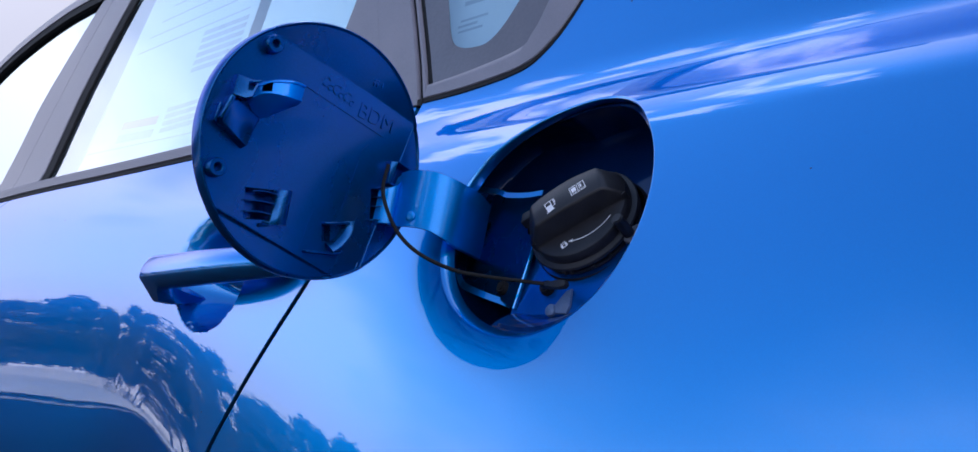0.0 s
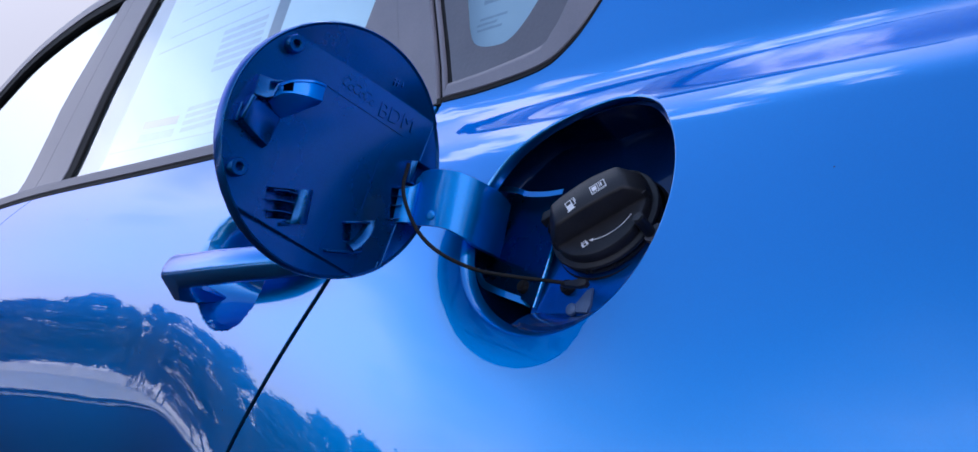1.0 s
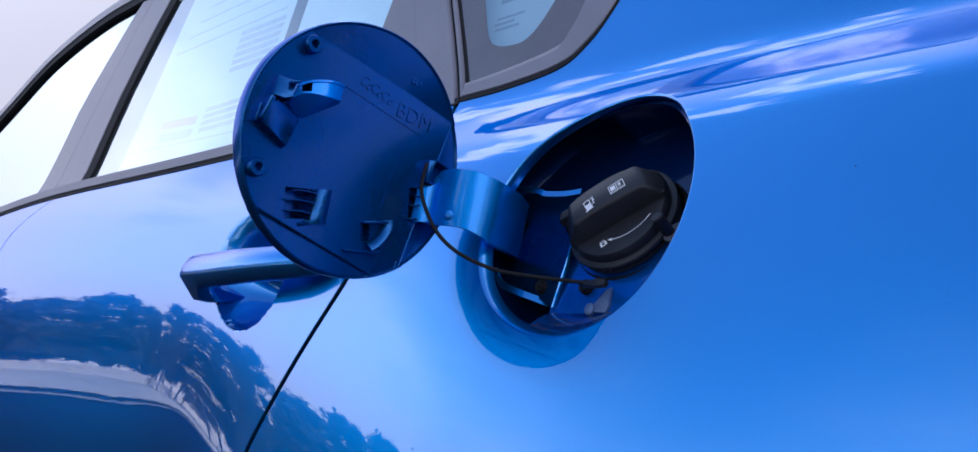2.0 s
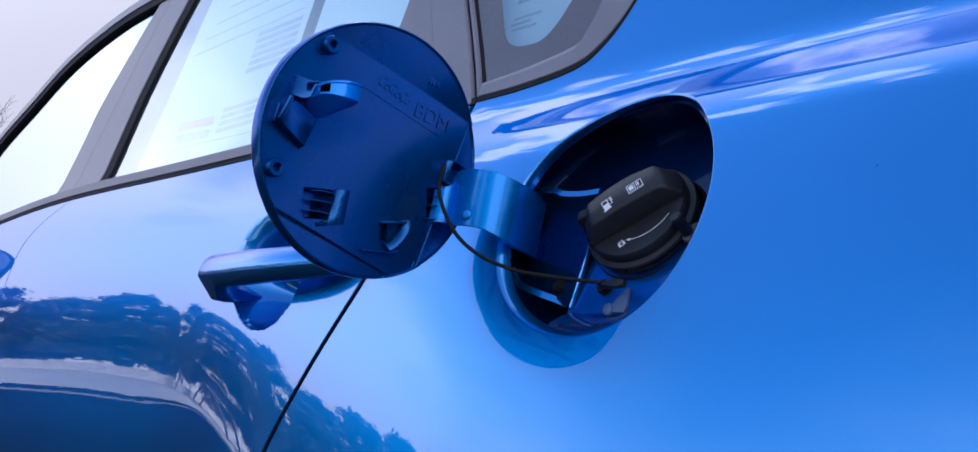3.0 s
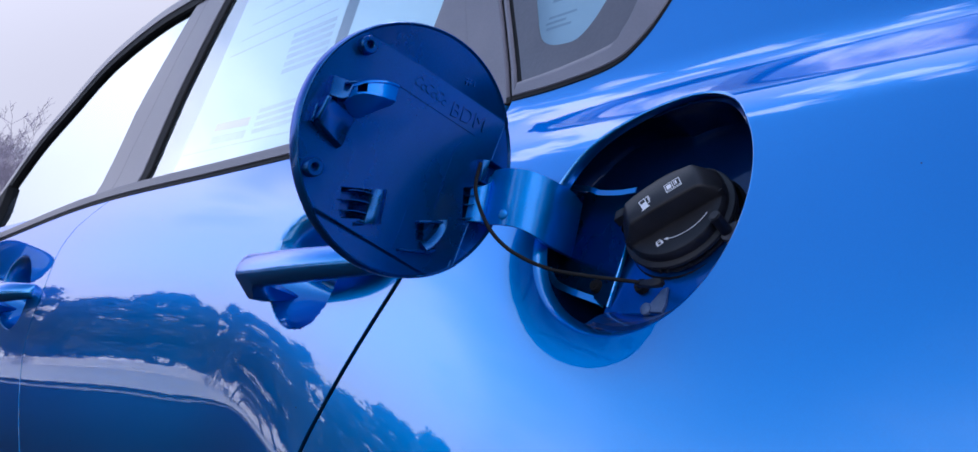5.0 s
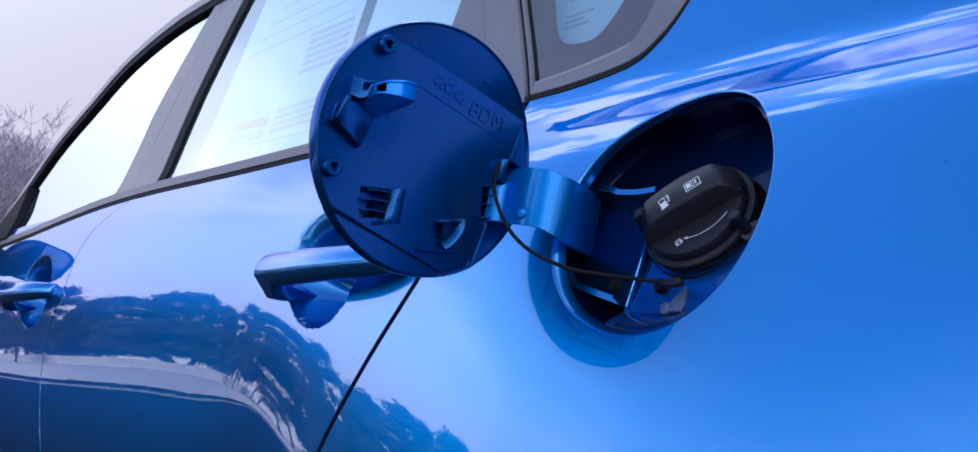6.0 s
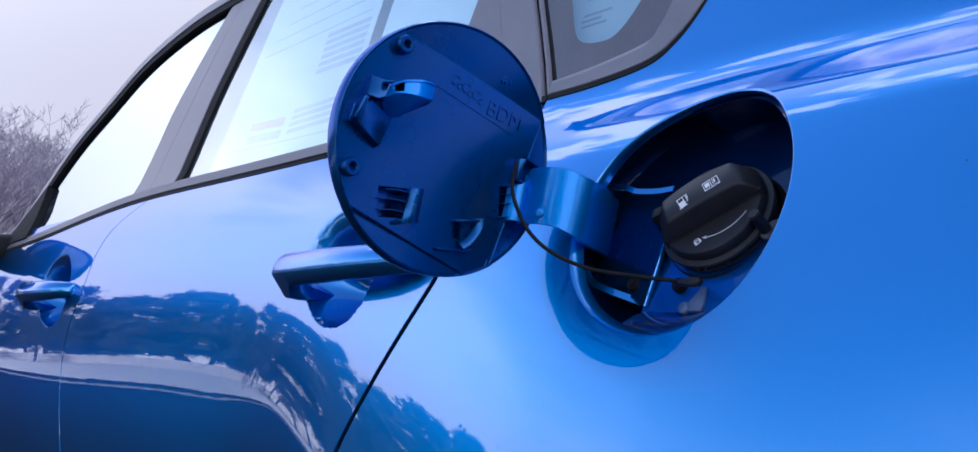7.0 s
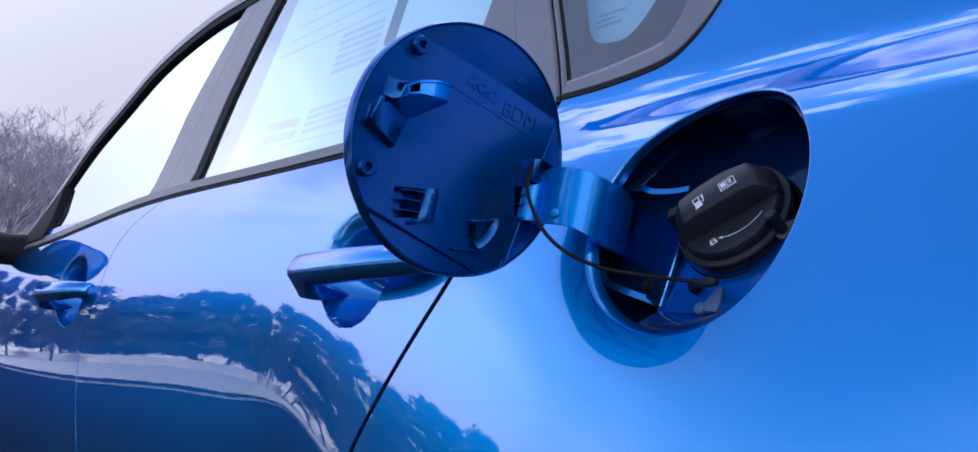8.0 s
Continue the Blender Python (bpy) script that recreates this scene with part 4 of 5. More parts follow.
# latch: a hooked tongue with a slot, on a slanting stand
lid_solid("latch_stand", [(-71.5, 27.5, 11), (-79, 10.5, 9), (-59, -4, 7), (-47.5, 16.5, 1.5)], [(-70, 28, -2), (-77.5, 8, -2), (-59.2, -6, -2), (-45, 17, -2)], .9,
          "slanting blue moulded latch stand")
lid_solid("latch_leg", [(-74.5, 27.5, 13), (-80.5, 12, 10.5), (-77.6, 9.5, 10.5), (-71, 26, 13.5)], [(-72, 28, -2), (-78.5, 11, -2), (-76, 9, -2), (-69, 26, -2)], 1.1,
          "rounded blue edge of the latch stand")
lid_solid("latch_leg", [(-78.5, 22.5, 6), (-81.6, 10.5, 5), (-79.6, 9, 5), (-76.6, 22, 6)], [(-77, 23, -2), (-79.6, 10.5, -2), (-78, 9, -2), (-75.5, 22, -2)], .7,
          "thin blue rim beside the latch stand")
lid_solid("latch_block", [(-67.5, 42, 7.0), (-73.2, 27.5, 13), (-66, 25.6, 16.0), (-60.5, 27.5, 16.0), (-52.5, 39.2, 9.5)],
          [(-66.5, 43.5, -2), (-70.5, 28, -2), (-65.5, 24.5, 4), (-58, 26.5, 4), (-50, 40.5, -2)], 1.0, "blue moulded latch block")
# stations along the tongue: u, upper edge, lower edge, height, foot of the lower wall (v, height)
TONGUE = smooth_line([(-61.5, 37.0, 25.6, 13.5, 24.6, 9), (-58.0, 37.4, 28.2, 16.2, 23.5, 6), (-55.2, 38.5, 29.6, 17.6, 21.5, 3.5), (-52, 40.2, 30.2, 18.3, 19.3, 1.5), (-48.6, 41.4, 30.6, 18.6, 17.5, 0),
                      (-44, 42.4, 30.6, 18.6, 17.0, 0), (-36, 43.4, 30.2, 18.2, 21.5, 3.5), (-29, 43.2, 29.6, 16.8, 25.3, 7), (-24.6, 42.4, 29.4, 15.2, 27.4, 9.5)], 3)
secs = []
for i, (u, hi_v, lo_v, hh, fv, fh) in enumerate(TONGUE):
    turn = 3.0 * (i / (len(TONGUE) - 1)) ** 2
    wide = hi_v - lo_v
    prof = [(lo_v - .6, fv - lo_v + .6, fh - hh), (lo_v - .2, 0, -.9), (lo_v + .5, 0, 0), (lo_v + 1.7, 0, 0), (lo_v + 2.1, 0, -.9), (hi_v - 2.1, 0, -1.1), (hi_v - 1.7, 0, -.2), (hi_v - .5, 0, -.2),
            (hi_v + .2, 0, -1.1), (hi_v + .8, 0, -hh - 2)]
    secs.append([(u + (turn + 3.4) * (a - lo_v) / wide, a + b, hh + c - (5.6 * (a - lo_v) / wide if c > -3 else 0)) for a, b, c in prof])
# the arm's brighter blue stands in for light on the tongue's top
lid_loft("latch_tongue", secs, "hooked latch tongue with a slot, its lit top put into brighter blue", M_ARM, lambda i, j: j == 4 and 6 <= i < 12)
lid_solid("latch_nub", [(-61.5, 37.6, 16), (-61.2, 36.2, 16), (-55.6, 37.2, 17.4), (-56, 38.8, 17.4)], [(-61, 38, 10), (-61, 36, 10), (-55.5, 37, 10), (-55.5, 39, 10)], .5, "small blue nub on the latch")

# spring clips over their wells
secs = []
for q in np.linspace(0, 1, 9):
    v0 = -28.6 - 23.6 * q
    d, e = 1.6 - 4.2 * q, .7 * math.sin(math.pi * q) ** .3
    secs.append([(a + d, v0 + .04 * a, b * (.80 + .2 * e)) for a, b in ((-33.5 - 2.5 * q, 1.0), (-33.2 - 2.0 * q, 4.2), (-31.8, 6.4), (-29.2, 7.7), (-26.6, 7.5), (-24.2, 6.0), (-22.2, 3.2), (-21, -.5), (-20.6, -2))])
lid_loft("spring_clip", secs, "curved blue spring clip")
for v0, u0, u1 in ((-32.0, -50.5, -31.5), (-38.6, -55.5, -33), (-45.8, -55.0, -35)):
    secs = []
    for q in np.linspace(0, 1, 9):
        vv = v0 + .9 * math.sin(math.pi * q) - 1.2 * q
        uu = u0 + (u1 - u0) * q
        secs.append([(uu, vv - .45, -8), (uu, vv - .45, 3.0), (uu, vv - .25, 3.5), (uu, vv + .25, 3.5), (uu, vv + .45, 3.0), (uu, vv + .45, -8)])
    lid_loft("clip_rib", secs, "thin moulded rib")
lid_solid("clip_rib", [(-40, -51.5, 3), (-40, -53, 3), (-23.5, -52.8, 3.5), (-23.5, -51.3, 3.5)], [(-40, -51.2, -3), (-40, -53.4, -3), (-23, -53, -3), (-23, -51, -3)], .4, "thin moulded rib")
lid_solid("clip_rib", [(-44, -53, 2), (-44.5, -55.5, 1), (-36, -54.5, 1), (-35.5, -52.6, 2)], [(-44.4, -52.6, -3), (-45, -56.2, -3), (-35.6, -55.2, -3), (-35, -52.4, -3)], .4, "thin moulded rib")

# second clip: a thin curved tongue held between two ribs
CURL = smooth_line([(27.6, -46.8), (27.4, -51.5), (25.0, -56.6), (21.2, -61.4), (16.6, -65.6), (11.4, -68.4)], 4)
secs = []
for (u, w_), (du, dv) in zip(CURL, np.gradient(CURL, axis=0)):
    k = math.hypot(du, dv)
    nu, nv = -dv / k, du / k
    secs.append([(u + nu * a, w_ + nv * a, b) for a, b in ((-5.5, .2), (-4.6, 2.6), (-2.6, 4.4), (-.8, 5.9), (.5, 6.3), (1.5, 5.6), (2.1, 3.6), (2.3, -2))])
lid_loft("spring_clip", secs, "curved blue spring clip")
lid_solid("clip_rib", [(5.0, -48.8, 5.5), (4.8, -50.4, 5.5), (25, -49.2, 5.8), (25.2, -47.6, 5.8)], [(5.4, -48.4, -6), (5.2, -50.8, -6), (25, -49.5, -3), (25.2, -47.3, -3)], .4, "thin moulded rib")
lid_solid("clip_rib", [(-9.2, -68.8, 4.5), (-9, -70.4, 4.5), (15.5, -71.2, 4.5), (21, -69.2, 3.5), (21.4, -68, 3.5), (14, -69.4, 4.5)],
          [(-9.6, -68.4, -3), (-9.4, -71, -3), (15.8, -72, -3), (22, -69.6, -3), (22, -67.6, -3), (14, -69, -3)], .4, "thin moulded rib")

# scored lines and hinge seat
bm = bmesh.new()
for a, b, wdt, hgt in (((-.0124, .0442), (.0537, .0174), .0006, .0006), ((.0364, .0053), (.0210, -.0389), .0004, .0005), ((.0364, .0053), (.0417, .0104), .0004, .0005),
                       ((-.0015, -.0397), (-.0120, -.0685), .0003, .0004)):
    a_, b_ = Vector((*a, 0)), Vector((*b, 0))
    d_ = (b_ - a_).normalized()
    s_ = Vector((-d_.y, d_.x, 0)) * wdt
    vs = [bm.verts.new(p + Vector((0, 0, z_))) for z_ in (-.0005, hgt) for p in (a_ - s_, b_ - s_, b_ + s_, a_ + s_)]
    for q_ in ((4, 5, 6, 7), (0, 1, 5, 4), (1, 2, 6, 5), (2, 3, 7, 6), (3, 0, 4, 7)):
        bm.faces.new([vs[i] for i in q_])
on_lid("moulded_line", bm, "fine raised moulding line")
# moulded ridges at the borders of the fields
for a, b, wdt, hgt in (((15.6, -86.0), (-70.8, -47.2), .3, .7), ((38.2, -79.6), (80.6, 28.4), .35, 1.0), ((34.6, -80.6), (36.6, -75.6), .3, .8)):
    d_ = Vector((b[0] - a[0], b[1] - a[1], 0)).normalized()
    s_ = Vector((-d_.y, d_.x, 0))
    lid_loft("moulded_line", [[tuple(Vector((*p, 0)) + s_ * o + Vector((0, 0, z_))) for o, z_ in ((-2 * wdt, -2), (-wdt, hgt * .7), (0, hgt), (wdt, hgt * .7), (2 * wdt, -2))] for p in (a, b)],
             "fine raised moulding line")
lid_solid("hinge_seat", [(64, -21, 5), (53, -46, 5), (66, -47, 5), (75, -20, 5)], [(62, -20, -3), (51, -47, -3), (67, -48, -3), (77, -19, -3)], .8, "blue moulded hinge seat")
for v0, u0 in ((-44.5, 42.5), (-34.5, 46), (-27.5, 48.5), (-21.0, 51.0)):
    lid_solid("hinge_rib", [(u0, v0 + .4, 4.5), (u0, v0 - .4, 4.5), (58, v0 + .9, 6), (58, v0 + 1.7, 6)], [(u0, v0 + .6, -8), (u0, v0 - .6, -8), (58, v0 + .7, -8), (58, v0 + 1.9, -8)], .2, "thin moulded rib")
# an open box beside the arm: three thin walls
lid_solid("hinge_box", [(56.5, -.5, 8), (54.5, -16.5, 8), (57, -17, 8), (61, -1, 11)], [(57.5, 0, -3), (55.5, -17, -3), (58, -17, -3), (63, -1, -3)], .6, "blue wall of the hinge box")
lid_solid("hinge_box", [(60.5, .2, 11), (61, -1.4, 11), (77, -7, 8.5), (76.5, -5, 8.5)], [(60, 1, -3), (61, -1.4, -3), (78, -7, -3), (78, -4.5, -3)], .5, "blue wall of the hinge box")
lid_solid("hinge_box", [(55, -15.6, 8), (55, -17.2, 8), (75, -21.5, 5), (75, -20.2, 5)], [(55, -15, -3), (55, -17.4, -3), (76, -22, -3), (76, -20, -3)], .4, "blue wall of the hinge box")


def lettering(name, text, size, m, parent, mat, depth, label):
    cu = bpy.data.curves.new(name, "FONT")
    cu.body, cu.size, cu.extrude, cu.align_x = text, size, depth, "LEFT"
    ob = bpy.data.objects.new(name, cu)
    scene.collection.objects.link(ob)
    bpy.context.view_layer.update()
    me = bpy.data.meshes.new_from_object(ob.evaluated_get(bpy.context.evaluated_depsgraph_get()))
    bpy.data.objects.remove(ob)
    me.transform(m)
    me.materials.clear()
    me.materials.append(mat)
    o = new(name, me)
    o.parent = parent
    o.matrix_parent_inverse = parent.matrix_world.inverted()
    return tagged(o, label)


def lid_at(u, v_, turn, up=0.0):
    return LID @ Matrix.Translation((u, v_, float(lid_height(np.float64(u), np.float64(v_))) + up)) @ Matrix.Rotation(radians(turn), 4, "Z")


lettering("raised_letters", "BDM", .0160, lid_at(.0296, .0296, -16), lid, M_LID, .0009, "raised moulded letters")
lettering("raised_letters", "#1", .0098, lid_at(.0412, .0540, -9, .0004), lid, M_LID, .0008, "raised moulded mark")
for k in range(3):   # emblem: plain linked loops
    for (du, dv, r0) in ((0, 0, .0034), (.0034, -.0036, .0020)):
        pts = [(.0035 + .0090 * k + du + r0 * math.cos(a_), .0495 - .0042 * k + dv + r0 * math.sin(a_), .0003) for a_ in np.linspace(.4, 5.6, 18)]
        vt, ft = tube(pts, .00022, 6)
        link("raised_emblem", [LID @ Vector(p) for p in vt], ft, M_LID, lid, "small raised loop of a moulded emblem")

# ---- hinge arm: a broad swan-neck strip from the lid into the pocket ----
def strip(name, plan, z_hi, z_lo, thick, mat, parent, label):
    """An upright strip along a plan line; z_hi and z_lo run along it."""
    line = smooth_line([(*p, a, b) for p, a, b in zip(plan, z_hi, z_lo)], 8)
    d = np.gradient(line[:, :2], axis=0)
    d /= np.linalg.norm(d, axis=1, keepdims=True)
    nn = np.stack([-d[:, 1], d[:, 0]], -1) * thick / 2
    v, n = [], 0
    prof = [(-1, .0, 1), (-1, 1.0, 0), (-.5, 1.012, 0), (.5, 1.012, 0), (1, 1.0, 0), (1, 0, 1), (.5, -.012, 1), (-.5, -.012, 1)]
    for (x, y, zh, zl_), (nx, ny) in zip(line, nn):
        for o, hgt, _ in prof:
            v.append((x + nx * o, y + ny * o, zl_ + (zh - zl_) * hgt))
    k = len(prof)
    f = grid_faces(len(line), k, True) + [tuple(range(k)), tuple(range((len(line) - 1) * k, len(line) * k))]
    return link(name, v, f, mat, parent, label)


arm = strip("hinge_arm", [(-.5150, .4775), (-.5095, .4795), (-.5060, .4840), (-.5068, .4880), (-.5000, .4890), (-.4890, .4908), (-.4775, .4960), (-.4690, .5060), (-.4672, .5180), (-.4740, .5390), (-.4900, .5700)],
            (.9050, .9060, .9090, .9170, .9190, .9183, .9160, .911, .9070, .9045, .900), (.8810, .8812, .8805, .8800, .8788, .8775, .8748, .8685, .8630, .8600, .858), .0040, M_ARM, lid,
            "broad curved blue hinge arm")
for q_ in arm.data.vertices:             # the hinge's axis leans a little
    q_.co.x += .150 * (q_.co.z - .890)
    q_.co.y += .145 * (q_.co.z - .890)
bm = bmesh.new()
bmesh.ops.create_uvsphere(bm, u_segments=24, v_segments=12, radius=.0038)
for q_ in bm.verts:
    q_.co.z *= .24
part("arm_rivet", bm, M_ARM, lid, "small round boss", True, look((-.4895, .4872, .8850), (-.4895 - .42, .4872 + 1.0, .8850)))

# hinge bracket in the pocket: plate, two bent flanges, and its turned edge
def flange(plan, z_hi, z_lo):
    """A narrow bent strip that leans back into the pocket."""
    ob = strip("bracket_flange", plan, z_hi, z_lo, .0016, M_PAINT, car, "bent glossy blue bracket flange")
    xs = [p[0] for p in plan]
    zm = [(a + b) / 2 for a, b in zip(z_hi, z_lo)]
    for v in ob.data.vertices:
        v.co.y += 0.5 * (v.co.z - float(np.interp(v.co.x, xs, zm)))


flange([(-.485, .556), (-.470, .553), (-.458, .551), (-.450, .550), (-.434, .552), (-.422, .556)], (.9132, .9105, .9075, .9045, .9030, .9040), (.9092, .9065, .9035, .9005, .8990, .9000))
flange([(-.487, .534), (-.480, .532), (-.471, .531), (-.457, .532), (-.443, .535), (-.438, .537)], (.8492, .8397, .8352, .8302, .8252, .8220), (.8448, .8353, .8308, .8258, .8208, .8180))
# flat plate that carries the hinge, leaning and turned towards the lid
PLATE = [Vector(p) for p in ((-.5257, .5742, .8534), (-.4969, .5565, .8343), (-.4397, .5317, .8233), (-.4248, .5241, .8176), (-.4186, .5358, .8538), (-.4163, .5456, .8814), (-.4182, .5522, .8968), (-.5053, .5899, .9132))]
PLATE_N = Vector((-.3186, -.8847, .3403))
bm = bmesh.new()
face_a, face_b = [bm.verts.new(p) for p in PLATE], [bm.verts.new(p - PLATE_N * .0025) for p in PLATE]
bm.faces.new(face_a)
bm.faces.new(face_b[::-1])
for k in range(8):
    bm.faces.new((face_b[k], face_b[(k + 1) % 8], face_a[(k + 1) % 8], face_a[k]))
# the lid's darkened blue also holds this plate's shade
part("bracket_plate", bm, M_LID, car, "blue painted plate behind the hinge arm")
# lower floor of the pocket, beside the plate, rising from the sill, in the lit copy of the blue
xs_, zs_ = np.linspace(-.428, -.325, 22), np.linspace(.795, .872, 18)
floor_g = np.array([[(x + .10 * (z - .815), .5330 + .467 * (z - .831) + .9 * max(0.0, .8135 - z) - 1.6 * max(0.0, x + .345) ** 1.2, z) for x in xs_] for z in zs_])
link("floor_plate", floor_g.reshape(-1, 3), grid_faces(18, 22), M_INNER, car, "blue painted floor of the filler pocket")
# sill: from the rolled edge up to the floor, the ground's reflection painted on as streaks
ws = np.linspace(radians(252), radians(335), 40)
lip_ = on_side(hole_ring(ws, .0036), .0125)
back = np.stack([lip_[:, 0] * .96 - .016, np.full(40, .5290), lip_[:, 2] + .0125 - .004 * np.abs(np.linspace(-1, 1, 40))], -1)
sill_g = np.stack([lip_ * (1 - q) + back * q + np.array([0, 0, .0025 * math.sin(math.pi * q)]) for q in np.linspace(0, 1, 8)])
link("pocket_sill", sill_g.reshape(-1, 3), grid_faces(8, 40), M_SILL, car, "glossy blue sill, the ground's brown reflection painted on as streaks")
# its edge is turned back towards the bowl; lighter body blue paints its highlight
secs = []
for p in PLATE[3:7]:
    for a, b in ((-.0007, .0), (-.0002, .0006), (.0003, .0006), (.0007, .0), (.0008, -.0010), (.0008, -.0022)):
        secs.append(p + Vector((1, 0, .12)).normalized() * a + PLATE_N * b)
link("bracket_edge", secs, grid_faces(4, 6), M_PAINT, car, "turned blue edge of the bracket plate")

# ---- filler cap ----
CAP_AXIS = Vector((.02, -.850, .520)).normalized()
CAP_C = Vector((-.3804, .5459, .8797))
rib_dir = Vector((.074, .0315, .0355))
CAP_X = (rib_dir - CAP_AXIS * rib_dir.dot(CAP_AXIS)).normalized()
CAP_Y = CAP_AXIS.cross(CAP_X)
CAP = Matrix(((CAP_X.x, CAP_Y.x, CAP_AXIS.x, CAP_C.x), (CAP_X.y, CAP_Y.y, CAP_AXIS.y, CAP_C.y), (CAP_X.z, CAP_Y.z, CAP_AXIS.z, CAP_C.z), (0, 0, 0, 1)))


def lathe(profile, n=72):
    v = [(r * math.cos(2 * math.pi * k / n), r * math.sin(2 * math.pi * k / n), z) for r, z in profile for k in range(n)]
    return v, grid_faces(len(profile), n, True)


v, f = lathe([(.0005, .0060), (.020, .0060), (.0345, .0060), (.0366, .0054), (.0376, .0038), (.0380, .0010), (.0382, -.0012), (.0400, -.0016), (.0418, -.0022), (.0424, -.0036),
              (.0418, -.0050), (.0390, -.0056), (.0388, -.0080), (.0402, -.0086), (.0408, -.0100), (.0400, -.0116), (.034, -.0125), (.032, -.032)])
cap = link("filler_cap", [CAP @ Vector(p) for p in v], f, M_BLACK, car, "black plastic screw cap with a raised grip")

def grip_top(x):
    """Height of the grip's crest along its length: nearly flat, with slanting ends."""
    return .0226 - .0012 * (x / .028) ** 2 - .30 * max(0.0, x - .0262) - .34 * max(0.0, -.0262 - x)


# grip: a high rib across the cap with a flat crest, slanting ends and hollow flanks
v, f = [], []
GRIP_X = (-.0385, -.0372, -.0340, -.0300, -.0268, -.0250, -.020, -.013, -.006, 0, .006, .013, .020, .0250, .0268, .0300, .0340, .0372, .0385)
for x in GRIP_X:
    half = math.sqrt(max(.0388 ** 2 - x * x, 1e-6))
    out = max(0.0, (abs(x) - .0262) / .0123)
    top_z = grip_top(x) - (.011 * out ** 1.1)
    lo_y, hi_y = max(-.0124, -half), min(.0150, half)
    lo_t, hi_t = max(-.0098, -half * .9), min(.0158 - .0035 * (x / .03) ** 2, half * .92)
    sec = [(lo_y, .002), (lo_y, .0066), (lo_y + .0006, .0092), (lo_t - .0004, top_z - .0022), (lo_t + .0003, top_z - .0007), (lo_t + .0016, top_z), (hi_t - .0018, top_z), (hi_t - .0006, top_z - .0007),
           (hi_t, top_z - .0024), (hi_y, .0080), (hi_y, .002)]
    v += [(x, y, z) for y, z in sec]
ks = 11
f = grid_faces(len(GRIP_X), ks) + [tuple(range(ks)), tuple(range((len(GRIP_X) - 1) * ks, len(GRIP_X) * ks))]
grip = link("grip", [CAP @ Vector(p) for p in v], f, M_BLACK, cap, "raised black grip bar")
# fine black ridge along the foot of the grip
vt, ft = tube([(x, -.0127, .0062) for x in np.linspace(-.034, .034, 9)], .0004, 6)
link("grip_edge", [CAP @ Vector(p) for p in vt], ft, M_BLACK, cap, "fine ridge along the grip")


def print_on(name, polys, x0, turn, parent, label):
    """Flat white print on the grip's crest."""
    bm = bmesh.new()
    c_, s_ = math.cos(radians(turn)), math.sin(radians(turn))
    for poly in polys:
        vs = []
        for a, b in poly:
            a, b = a * 1.25, b * 1.4
            x, y = x0[0] + a * c_ - b * s_, x0[1] + a * s_ + b * c_
            vs.append(bm.verts.new((x, y, (grip_top(x) if x0[2] is None else x0[2]) + .0003)))
        bm.faces.new(vs)
    return part(name, bm, M_WHITE, parent, label, False, CAP)


def rect(x0, y0, x1, y1):
    return [(x0, y0), (x1, y0), (x1, y1), (x0, y1)]


PUMP = [rect(-.0036, -.0040, .0014, -.0033), rect(-.0030, -.0036, .0009, .0004), rect(-.0030, .0028, .0009, .0033), rect(-.0030, .0002, -.0025, .0030),
        rect(.0004, .0002, .0009, .0030), rect(.0011, -.0018, .0026, -.0014), rect(.0023, -.0018, .0028, .0022), rect(.0030, .0002, .0034, .0026), rect(.0012, .0026, .0034, .0030), rect(.0023, .0000, .0034, .0004)]
BOOK = [rect(-.0046, -.0031, .0046, -.0027), rect(-.0046, -.0022, .0046, -.0019), rect(-.0044, .0024, -.0002, .0028), rect(.0004, .0024, .0044, .0028), rect(-.0046, -.0030, -.0042, .0026),
        rect(.0042, -.0030, .0046, .0026), rect(-.0002, -.0022, .0002, .0026), rect(-.0036, -.0013, -.0008, .0017), rect(.0018, -.0008, .0026, .0018), rect(.0010, -.0013, .0014, .0020)]
print_on("pump_symbol", PUMP, (-.0114, .0002, None), 10, grip, "white printed fuel pump symbol")
print_on("book_symbol", BOOK, (.0104, .0018, None), 5, grip, "white printed book symbol")
LOCK = [rect(-.0020, -.0016, .0020, -.0010), rect(-.0020, .0004, .0020, .0009), rect(-.0020, -.0012, -.0008, .0006), rect(.0008, -.0012, .0020, .0006), rect(-.0015, .0009, -.0010, .0018), rect(.0010, .0009, .0015, .0018), rect(-.0015, .0016, .0015, .0020)]
print_on("lock_symbol", LOCK, (-.0152, -.0236, .0060), 12, cap, "white printed lock symbol")
arrow = []
aw = np.linspace(radians(250), radians(315), 15)
ar = np.linspace(.0271, .0310, 15)
for k in range(14):
    arrow.append([(r * math.cos(q_) / 1.25, r * math.sin(q_) / 1.5) for r, q_ in ((ar[k] - .00032, aw[k]), (ar[k + 1] - .00032, aw[k + 1]), (ar[k + 1] + .00032, aw[k + 1]), (ar[k] + .00032, aw[k]))])
arrow.append([(r * math.cos(q_) / 1.25, r * math.sin(q_) / 1.5) for r, q_ in ((.0268, aw[0] - .10), (.0257, aw[0] + .03), (.0285, aw[0] + .03))])
print_on("arrow_symbol", arrow, (0, 0, .0061), 0, cap, "white printed curved arrow")

